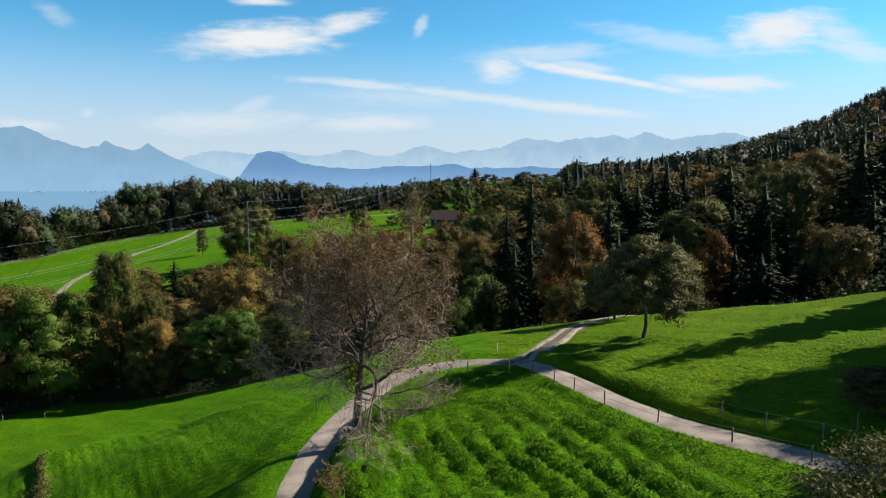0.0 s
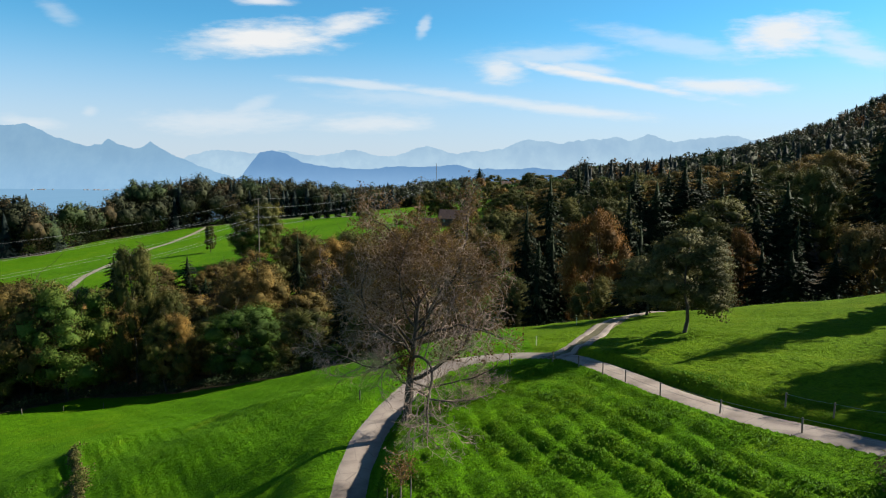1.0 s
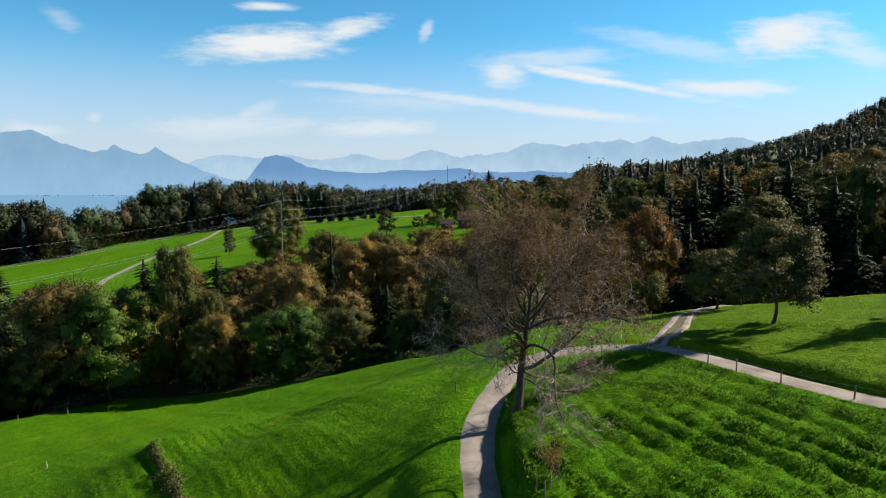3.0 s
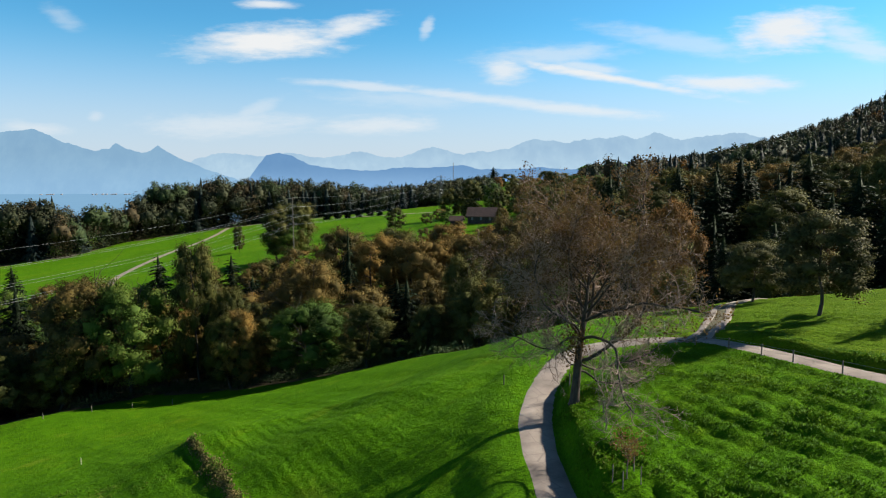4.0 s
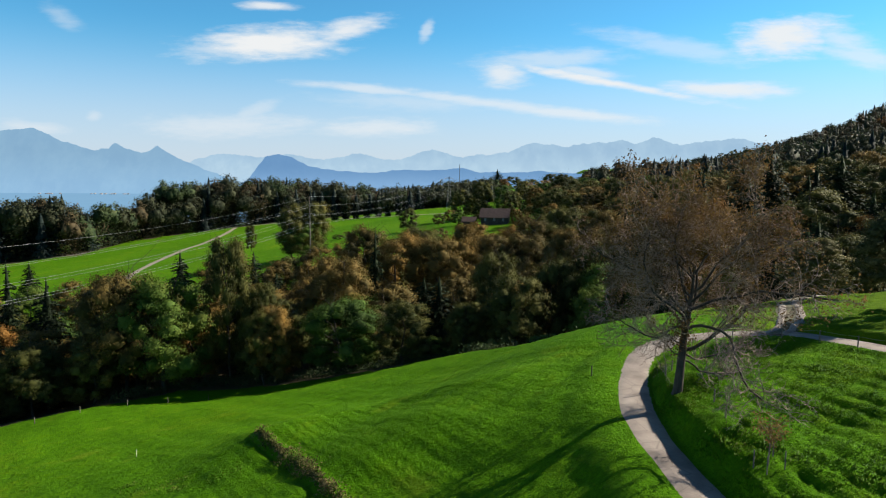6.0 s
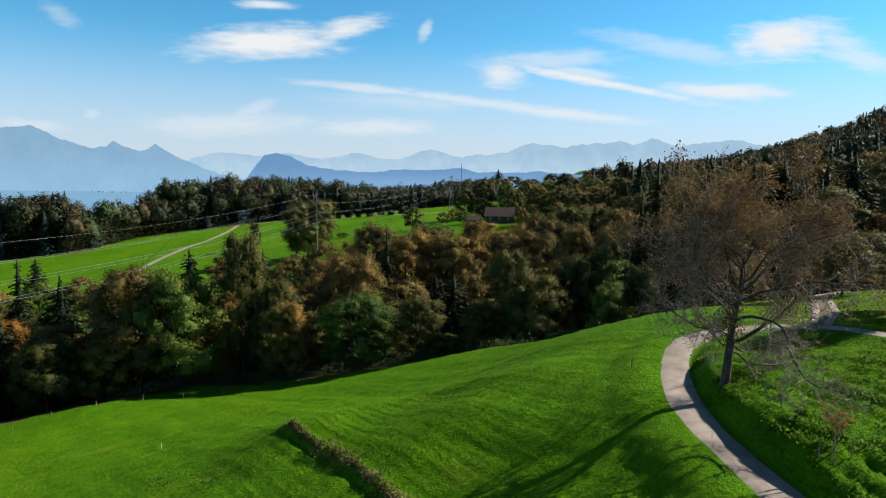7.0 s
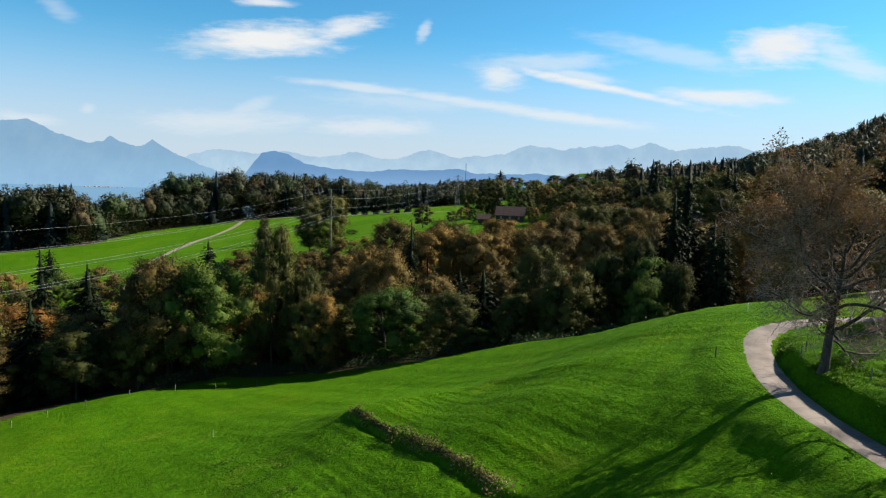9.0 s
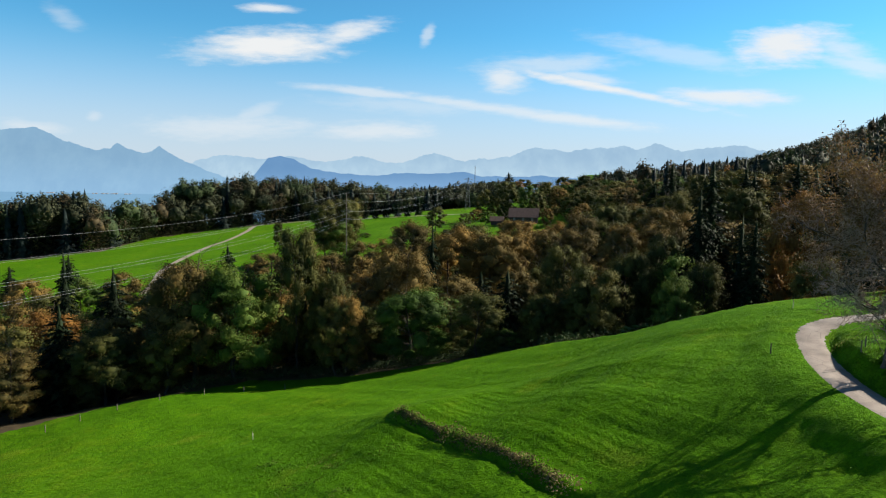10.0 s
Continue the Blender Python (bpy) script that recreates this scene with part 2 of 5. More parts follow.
def sstep(a, b, x):
    t = np.clip((x - a) / (b - a), 0, 1)
    return t * t * (3 - 2 * t)


def bump_at(x, y, a, b, s):
    return np.exp(-((x - a) ** 2 + (y - b) ** 2) / (2 * s * s))


def near_height(x, y):
    u, v = np.clip(x, -112, 58) / 40, (np.clip(y, 26, 124) - 60) / 40
    z = sum(c * u ** i * v ** j for (i, j), c in NEAR.items())
    z = z + 1.7 * bump_at(x, y, -7, 74, 11) - 2.2 * bump_at(x, y, -29, 87, 13) + 2.0 * bump_at(x, y, -44, 68, 7) - 1.0 * bump_at(x, y, -30, 44, 8)
    z = z + 1.44 * bump_at(x, y, -26, 58, 6) + 0.55 * bump_at(x, y, -33, 53, 6) - 0.15 * bump_at(x, y, -19, 42, 6) - 0.95 * bump_at(x, y, -50, 65, 6) + 0.67 * bump_at(x, y, -18, 52, 5)
    return z + 0.07 * np.maximum(0, x - 58) - 0.10 * np.maximum(0, -92 - x)


def far_edge(x):
    """Front edge of the wood beyond the far meadow."""
    return np.interp(x, [-420, -330, -252, -248, -225, -185, -150, -90, -40, 20], [352, 366, 394, 458, 480, 508, 530, 545, 560, 590])


def far_height(x, y):
    plain = -23 + 0.085 * np.clip(x + 100, -400, 160) + 0.03 * (np.clip(y, 90, 500) - 345)
    plain = plain + 5 * bump_at(x, y, 0, 335, 55) - 7 * np.exp(-((y - 155) / 45) ** 2)
    plain = plain - 190 * sstep(1400, 2300, y) - 8 * sstep(480, 1500, y) * sstep(-150, -500, x)
    plain = plain - 0.13 * np.clip(y - far_edge(x) - 25, 0, 260) * sstep(10, -70, x)
    w = np.maximum(0, x - 0.22 * (np.minimum(y, 950) - 100) - 10)
    w = np.minimum(w, 700)
    hill = 0.045 * w + 0.00046 * w * w + 1.6e-7 * w ** 3 - 10 * np.exp(-((y - 112) / 34) ** 2) - 260 * sstep(900, 1500, y)
    s = sstep(-20, 60, x - 0.1 * (y - 100))
    return plain * (1 - s) + hill * s


def crest(x):
    return np.interp(x, [-120, -95, -80, -42, -29, -18, -12, -4, 13, 22, 32, 45, 60], [95, 112, 123, 119, 116, 107, 96, 87, 83, 82, 77, 71, 66])


def land(x, y):
    w = sstep(0, np.interp(x, [10, 45], [42, 30]), y - crest(x))
    return near_height(x, y) * (1 - w) + far_height(x, y) * w


# lanes as centre lines on the plan
MAIN = [(-9.2, 12), (-9.6, 26), (-9.8, 35.4), (-9.75, 43.2), (-9.2, 49.4), (-7.5, 55.3), (-5.0, 60.0), (-1.8, 62.1), (1.6, 62.0), (4.6, 60.9), (7.7, 58.6), (9.2, 55.1), (10.8, 50.9), (12.6, 45.5), (15.0, 39.8), (18.1, 35.2), (20.6, 31.5), (24, 26.5), (30, 20)]
TRACK = [(6.0, 58.8), (8.6, 61.2), (10.2, 63.8), (12.1, 67.1), (14.5, 72.1), (17.2, 77.5), (22, 82.5), (30, 86)]


def smooth_line(points, step=0.5):
    """A Catmull-Rom curve through plan points, at even steps."""
    p = np.array(points, float)
    p = np.vstack([2 * p[0] - p[1], p, 2 * p[-1] - p[-2]])
    out = []
    for i in range(1, len(p) - 2):
        a, b, c, d = p[i - 1:i + 3]
        n = max(2, int(np.linalg.norm(c - b) / step))
        for t in np.arange(n) / n:
            out.append(0.5 * (2 * b + (c - a) * t + (2 * a - 5 * b + 4 * c - d) * t * t + (3 * b - a - 3 * c + d) * t ** 3))
    out.append(p[-2])
    return np.array(out)


def near_line(x, y, line):
    """Distance to a line, the index of its nearest point, and the side (left positive)."""
    shape = x.shape
    x, y = x.ravel(), y.ravel()
    best, idx = np.full(x.shape, 1e9), np.zeros(x.shape, int)
    for i, (a, b) in enumerate(line):
        d = (x - a) ** 2 + (y - b) ** 2
        m = d < best
        best[m], idx[m] = d[m], i
    t = np.gradient(line, axis=0)
    side = t[idx, 0] * (y - line[idx, 1]) - t[idx, 1] * (x - line[idx, 0])
    return np.sqrt(best).reshape(shape), idx.reshape(shape), np.sign(side).reshape(shape)


MAIN_LINE, TRACK_LINE = smooth_line(MAIN), smooth_line(TRACK)
MAIN_Z = land(MAIN_LINE[:, 0], MAIN_LINE[:, 1])
MAIN_Z = np.convolve(np.pad(MAIN_Z, 8, mode="edge"), np.ones(17) / 17, "valid") - 0.16
DITCH = smooth_line([(-46, 70.5), (-44.3, 66.4), (-40.2, 60), (-36.8, 54.2), (-32.8, 47), (-29.5, 41), (-27, 36)])


TERRACE = smooth_line([(-60, 66), (-50, 66), (-45.6, 67), (-36.5, 71), (-28, 70), (-19, 64), (-10.9, 59)])


def soft_noise(x, y, scale, seed):
    return np.sin(x / scale + seed) * np.cos(y / scale * 1.13 + seed * 1.7) + 0.5 * np.sin(x / scale * 2.3 + y / scale * 1.7 + seed * 2.1) + 0.3 * np.cos(x / scale * 4.1 - y / scale * 3.3 + seed)


def surface(x, y):
    """The land with its lane bed, banks, ditch and ploughed unevenness."""
    x, y = np.atleast_1d(np.asarray(x, float)), np.atleast_1d(np.asarray(y, float))
    z = land(x, y)
    near = (x > -125) & (x < 75) & (y > 15) & (y < 135)
    if near.any():
        a, b, h = x[near], y[near], z[near]
        h = h + 0.10 * soft_noise(a, b, 3.1, 1.0) + 0.04 * soft_noise(a, b, 0.9, 3.0)
        # swaths in the field between the lanes
        field = sstep(-8.5, -5.5, a) * sstep(12, 7, a - (45 - b) * 0.35) * sstep(55, 47, b)
        h = h + field * (0.36 * sstep(52, 38, b) * (0.8 + 0.3 * soft_noise(a, b, 4.7, 8.0)) * (np.abs(np.sin((a * 0.97 + b * 0.25) * math.pi / 1.7 + 0.4 * soft_noise(a, b, 1.9, 5.0))) ** 0.6 - 0.6) + 0.03 * soft_noise(a, b, 0.37, 11.0) + 0.03 * soft_noise(a * 0.8 + b * 0.6, b * 0.8 - a * 0.6, 0.53, 17.0))
        d, i, s = near_line(a, b, MAIN_LINE)
        dt, it, st = near_line(a, b, TRACK_LINE)
        ends = sstep(8, 14, MAIN_LINE[i, 1])
        bed = MAIN_Z[i]
        k = np.where((s > 0) & (a < -2), sstep(6.0, 1.35, d), sstep(2.6, 1.35, d)) * ends
        # the bank by the cherry tree stands above the lane
        bank = 0.78 * sstep(1.5, 2.7, d) * sstep(9.0, 3.4, d) * (s < 0) * sstep(30, 36, b) * sstep(58, 50, b) * (a < 0)
        h = h * (1 - k) + bed * k + bank
        h = h + 0.28 * sstep(1.5, 1.9, d) * sstep(4.5, 2.0, d) * (s > 0) * (a > 8.5)
        kt = sstep(2.2, 1.0, dt) * sstep(1.5, 3.0, d)
        h = h - 0.08 * kt
        g, gi, gs = near_line(a, b, TERRACE)
        g = -g * gs
        fade = sstep(-54, -40, a) * sstep(2.5, 9, d)
        h = h + fade * (sstep(-11, -20, a) * (0.5 * np.exp(-(g / 3.0) ** 2) - 0.6 * sstep(0, 9, g) * sstep(26, 10, g)))
        below = sstep(-1, 3, g) * sstep(26, 16, g) * fade
        g, gi, gs = near_line(a, b, DITCH)
        run = sstep(0, 6, gi) * sstep(len(DITCH), len(DITCH) - 12, gi)
        h = h - 0.3 * np.exp(-(g / 0.5) ** 2) * run + 0.22 * np.exp(-((g - 0.9) / 0.7) ** 2) * run * (gs > 0)
        h = h + below * 0.042 * np.sin(g * gs * 2 * math.pi / 0.95 + 0.6 * soft_noise(a, b, 3.3, 6.0)) * (0.7 + 0.4 * soft_noise(a, b, 5.1, 2.0)) * sstep(20, 9, g)
        z[near] = h
    return z


def spot(x, y):
    return float(surface(x, y)[0])


def mesh_of(name, verts, faces, mats=(), smooth=False, normals=None):
    me = bpy.data.meshes.new(name)
    me.from_pydata(np.asarray(verts).tolist(), [], faces if isinstance(faces, list) else np.asarray(faces).tolist())
    for m in mats:
        me.materials.append(m)
    if smooth:
        me.polygons.foreach_set("use_smooth", np.ones(len(me.polygons), bool))
    me.update()
    if normals is not None:
        me.polygons.foreach_set("use_smooth", np.ones(len(me.polygons), bool))
        me.normals_split_custom_set_from_vertices(normals.tolist())
    return me


def rounded(dirs, each=4):
    """Vertex normals that follow the rounded mass of a crown rather than each leaf."""
    d = dirs / np.maximum(np.linalg.norm(dirs, axis=1), 1e-6)[:, None]
    return np.repeat(d, each, 0)


def grade(*spans):
    """Even steps along consecutive spans: (start, step), ..., end."""
    out = []
    for (a, st), b in zip(spans[:-1], [s[0] if isinstance(s, tuple) else s for s in spans[1:]]):
        out += list(np.linspace(a, b, max(1, int(round((b - a) / st))), endpoint=False))
    return np.array(out + [spans[-1]])


def wooded(x, y):
    """Where trees stand close enough to leave no grass."""
    valley = (y > crest(x) + 9) & (y < 215 - 0.1 * np.maximum(0, -40 - x)) & (x > -190) & (x < 60)
    hill = (y > crest(np.minimum(x, 60)) + 14) & (x > 0.16 * y + 4) & (y < 1000)
    far = (y > far_edge(x)) & (y < 700) & (x < 20) & (x > -420)
    return valley | hill | far


def build_ground():
    xs = grade((-4600, 300), (-1200, 60), (-400, 14), (-125, 1.5), (-70, 0.7), (-52, 0.25), (26, 1.0), (60, 3.0), (120, 14), (700, 80), (1500, 300), 4600)
    ys = grade((-900, 150), (-60, 12), (12, 1.5), (26, 0.28), (72, 0.7), (100, 1.4), (135, 5), (320, 14), (700, 40), (1300, 150), 4700)
    X, Y = np.meshgrid(xs, ys)
    Z = surface(X.ravel(), Y.ravel())
    V = np.stack([X.ravel(), Y.ravel(), Z], -1)
    w, h = len(xs), len(ys)
    i = (np.arange(h - 1)[:, None] * w + np.arange(w - 1)).ravel()
    F = np.stack([i, i + 1, i + w + 1, i + w], -1)
    me = mesh_of("ground", V, F, [GRASS, FLOOR, PASTURE], True)
    cx, cy = (X[:-1, :-1] + X[1:, 1:]).ravel() / 2, (Y[:-1, :-1] + Y[1:, 1:]).ravel() / 2
    kinds = wooded(cx, cy).astype(np.int32)
    lane_x = np.interp(cy, MAIN_LINE[::-1, 1][: len(MAIN_LINE) // 2], MAIN_LINE[::-1, 0][: len(MAIN_LINE) // 2])
    kinds[(kinds == 0) & (cy < 110) & (cx > lane_x) & (cx > 5) & (cx < 140)] = 2
    me.polygons.foreach_set("material_index", kinds)
    g = new("ground", me)
    tagged(g, "bright green meadow rolling down to a wooded valley", "ground", kind="structure")


build_ground()


def ribbon(name, line, half, lift, mat, label, wobble=0.12, zs=None, across=7, seed=1):
    t = np.gradient(line, axis=0)
    t /= np.linalg.norm(t, axis=1)[:, None]
    nrm = np.stack([-t[:, 1], t[:, 0]], -1)
    k = np.arange(len(line))
    V = []
    for j in range(across):
        f = -1 + 2 * j / (across - 1)
        edge = half + (wobble * np.sin(k * 0.19 + seed + f) + wobble * 0.3 * np.sin(k * 0.61 + seed * 2 + f * 2)) * abs(f)
        p = line + nrm * (f * edge)[:, None]
        z = (surface(p[:, 0], p[:, 1]) if zs is None else zs) + lift * (1 - 0.9 * abs(f) ** 6) - (0.03 if abs(f) == 1 else 0)
        V.append(np.column_stack([p, z]))
    V = np.array(V).transpose(1, 0, 2).reshape(-1, 3)
    F = [(i * across + j, (i + 1) * across + j, (i + 1) * across + j + 1, i * across + j + 1) for i in range(len(line) - 1) for j in range(across - 1)]
    F = [f[::-1] for f in F]
    return tagged(new(name, mesh_of(name, V, F, [mat], True)), label, "road", kind="structure")


ribbon("road", MAIN_LINE, 1.32, 0.06, LANE, "narrow pale worn farm lane curving through the meadow", zs=MAIN_Z)


def offset_line(line, d):
    t = np.gradient(line, axis=0)
    t /= np.linalg.norm(t, axis=1)[:, None]
    return line + np.stack([-t[:, 1], t[:, 0]], -1) * d


ribbon("track_bed", TRACK_LINE, 1.35, 0.1, DIRT, "dry grassy middle of a field track", 0.15, seed=2)
ribbon("track_rut_1", offset_line(TRACK_LINE, 0.75), 0.42, 0.15, LANE, "bare wheel rut of a field track", 0.1, seed=3)
ribbon("track_rut_2", offset_line(TRACK_LINE, -0.75), 0.42, 0.15, LANE, "bare wheel rut of a field track", 0.1, seed=5)

# ---- backdrop ----


def ridge(name, skyline, y, base, depth, mat, label, rough, seed):
    """A range of hills with spurs, from a few skyline slopes (across, up)."""
    sl = np.array(skyline)
    us = np.linspace(sl[0, 0], sl[-1, 0], 640)
    hs = np.interp(us, sl[:, 0], sl[:, 1])
    top = 20 + hs * y
    top = top + np.array([noise.fractal(Vector((u * 40, seed, 0)), 0.7, 2.1, 6) - 0.6 * abs(noise.noise(Vector((u * 75, seed, 3)))) + 0.2 for u in us]) * rough
    rows, V = 14, []
    for r in range(rows):
        f = r / (rows - 1)
        spur = np.array([noise.noise(Vector((u * 24 + f * 1.3, f * 2, seed))) for u in us])
        z = base + (top - base) * (1 - f) ** 0.8 * (1 + 0.16 * spur * math.sin(math.pi * f))
        V.append(np.column_stack([us * y + spur * 25 * f, np.full(len(us), y - depth * f) + spur * 60 * f, z]))
    V = np.array(V).reshape(-1, 3)
    w = len(us)
    F = [(r * w + i, (r + 1) * w + i, (r + 1) * w + i + 1, r * w + i + 1) for r in range(rows - 1) for i in range(w - 1)]
    tagged(new(name, mesh_of(name, V, F, [mat], True)), label, "mountains", kind="structure")


def slopes(points):
    """Skyline slopes from (hundredths across, hundredths up)."""
    return [(a / 100, b / 100) for a, b in points]


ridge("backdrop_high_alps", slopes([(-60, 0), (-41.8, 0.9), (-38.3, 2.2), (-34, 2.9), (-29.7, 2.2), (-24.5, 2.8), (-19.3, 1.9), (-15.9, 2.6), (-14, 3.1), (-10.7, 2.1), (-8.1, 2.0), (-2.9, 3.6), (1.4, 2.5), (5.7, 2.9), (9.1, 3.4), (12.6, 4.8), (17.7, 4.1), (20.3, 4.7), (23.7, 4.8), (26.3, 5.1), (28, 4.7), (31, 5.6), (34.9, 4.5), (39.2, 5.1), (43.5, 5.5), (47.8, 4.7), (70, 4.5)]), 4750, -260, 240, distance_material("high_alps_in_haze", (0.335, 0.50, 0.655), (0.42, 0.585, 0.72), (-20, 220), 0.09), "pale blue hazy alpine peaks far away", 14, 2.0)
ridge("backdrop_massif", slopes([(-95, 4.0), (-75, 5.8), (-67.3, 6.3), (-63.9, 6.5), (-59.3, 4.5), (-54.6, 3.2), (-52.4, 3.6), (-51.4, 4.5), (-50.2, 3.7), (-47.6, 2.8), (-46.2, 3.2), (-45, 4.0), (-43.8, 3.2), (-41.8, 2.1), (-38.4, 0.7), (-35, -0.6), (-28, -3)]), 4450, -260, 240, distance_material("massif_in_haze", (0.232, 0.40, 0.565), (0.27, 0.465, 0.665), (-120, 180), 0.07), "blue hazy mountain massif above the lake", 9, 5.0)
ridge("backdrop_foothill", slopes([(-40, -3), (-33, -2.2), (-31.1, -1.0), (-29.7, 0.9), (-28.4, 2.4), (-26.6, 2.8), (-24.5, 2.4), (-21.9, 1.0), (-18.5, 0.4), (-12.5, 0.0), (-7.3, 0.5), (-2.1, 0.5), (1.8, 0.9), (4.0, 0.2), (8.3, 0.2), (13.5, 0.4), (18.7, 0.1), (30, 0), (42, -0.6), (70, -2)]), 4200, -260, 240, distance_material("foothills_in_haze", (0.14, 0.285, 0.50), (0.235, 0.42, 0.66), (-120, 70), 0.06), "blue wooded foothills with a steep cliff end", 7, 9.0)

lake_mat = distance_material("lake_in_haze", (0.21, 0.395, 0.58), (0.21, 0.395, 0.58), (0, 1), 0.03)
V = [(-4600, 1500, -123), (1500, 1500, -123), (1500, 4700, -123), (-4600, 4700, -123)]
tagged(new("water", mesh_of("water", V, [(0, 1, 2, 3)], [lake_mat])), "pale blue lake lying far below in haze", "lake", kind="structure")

# ---- helpers for things ----


def part(name, data, parent, label=""):
    ob = new(name, data)
    ob.parent = parent
    return tagged(ob, label) if label else ob


def tubes(segments, sides):
    """Tapered tubes for (p0, p1, r0, r1) rows: vertices and faces."""
    S = np.array([[*a, *b, r, q] for a, b, r, q in segments], float)
    p0, p1 = S[:, :3], S[:, 3:6]
    d = p1 - p0
    d /= np.maximum(np.linalg.norm(d, axis=1), 1e-6)[:, None]
    ref = np.where(np.abs(d[:, 2:3]) > 0.9, [[1.0, 0, 0]], [[0, 0, 1.0]])
    u = np.cross(d, ref)
    u /= np.linalg.norm(u, axis=1)[:, None]
    v = np.cross(d, u)
    ang = np.arange(sides) * 2 * math.pi / sides
    ring = u[:, None] * np.cos(ang)[None, :, None] + v[:, None] * np.sin(ang)[None, :, None]
    A = p0[:, None] + ring * S[:, 6][:, None, None]
    B = p1[:, None] + ring * S[:, 7][:, None, None]
    V = np.concatenate([A, B], 1).reshape(-1, 3)
    k = np.arange(sides)
    quad = np.stack([k, (k + 1) % sides, (k + 1) % sides + sides, k + sides], -1)
    F = (quad[None] + (np.arange(len(S)) * 2 * sides)[:, None, None]).reshape(-1, 4)
    return V, F


def clumps(centres, sizes, outward, rng, loose=0.8, long=1.5):
    """Folded leaf clumps, one small rhomb for each centre."""
    n = len(centres)
    nrm = outward + loose * rng.normal(size=(n, 3))
    nrm /= np.maximum(np.linalg.norm(nrm, axis=1), 1e-6)[:, None]
    t = np.cross(nrm, rng.normal(size=(n, 3)))
    t /= np.maximum(np.linalg.norm(t, axis=1), 1e-6)[:, None]
    b = np.cross(nrm, t)
    s = sizes[:, None]
    V = np.stack([centres - t * s * long / 2, centres + b * s * 0.5 + nrm * s * 0.15, centres + t * s * long / 2 * rng.uniform(0.7, 1.1, (n, 1)), centres - b * s * 0.5 * rng.uniform(0.6, 1.1, (n, 1)) + nrm * s * 0.12], 1)[:, ::-1].reshape(-1, 3)
    return V, np.arange(4 * n).reshape(-1, 4)


ICO = bmesh.new()
bmesh.ops.create_icosphere(ICO, subdivisions=2, radius=1.0)
CORE_V = np.array([v.co for v in ICO.verts])
CORE_F = np.array([[v.index for v in f.verts] for f in ICO.faces])
bmesh.ops.delete(ICO, geom=ICO.verts[:], context="VERTS")
bmesh.ops.create_icosphere(ICO, subdivisions=1, radius=1.0)
SMALL_V = np.array([v.co for v in ICO.verts])
SMALL_F = np.array([[v.index for v in f.verts] for f in ICO.faces])
ICO.free()


def inner_mass(centres, radii, rng, rough=0.16, small=False):
    """The dense inside of a crown: uneven lumps behind the outer leaves."""
    cv, cf = (SMALL_V, SMALL_F) if small else (CORE_V, CORE_F)
    V = [c + cv * r * (1 + rough * rng.normal(size=(len(cv), 1))) for c, r in zip(centres, radii)]
    F = [cf + i * len(cv) for i in range(len(centres))]
    return np.vstack(V), np.vstack(F), np.tile(cv, (len(centres), 1))


def tree_skeleton(rng, height, spread, start, limbs):
    """Trunk and limbs of a broadleaf tree one can see through gaps."""
    seg, p, r = [], np.zeros(3), 0.018 * height
    tips = []
    steps = 7
    for k in range(steps):
        q = p + np.array([rng.normal() * 0.02 * height, rng.normal() * 0.02 * height, 0.8 * height / steps])
        r2 = r * 0.82
        seg.append((p, q, r, r2))
        if k / steps > start:
            tips.append((q, r2))
        p, r = q, r2
    for k in range(limbs):
        b, br = tips[rng.integers(len(tips))]
        a = rng.uniform(0, 2 * math.pi)
        d = np.array([math.cos(a), math.sin(a), rng.uniform(0.3, 1.0)])
        q, w = b, br * 0.6
        for j in range(3):
            e = q + d * spread * 0.2 + rng.normal(size=3) * 0.05 * spread
            seg.append((q, e, w, w * 0.6))
            q, w = e, w * 0.6
    return seg


def dome_lobes(rng, lobes, low, width, H):
    """Centres and radii of the rounded masses that make up a broad crown."""
    f = (np.arange(lobes) + 0.5) / lobes
    c = -0.85 + 1.75 * f
    ring = np.where(c < 0, 1.0 - 0.22 * c * c, np.sqrt(np.maximum(0.05, 1 - c * c)))
    a = np.arange(lobes) * 2.4 + rng.normal(size=lobes) * 0.35
    off = width * ring * rng.uniform(0.42, 0.84, lobes)
    zc, az = H * (low + 0.97) / 2, H * (0.97 - low) / 2
    C = np.column_stack([np.cos(a) * off, np.sin(a) * off, zc + az * 0.74 * c + rng.normal(size=lobes) * 0.2])
    R = width * rng.uniform(0.20, 0.38, lobes) * np.where(c > 0.7, 0.85, 1.0)
    return C, R


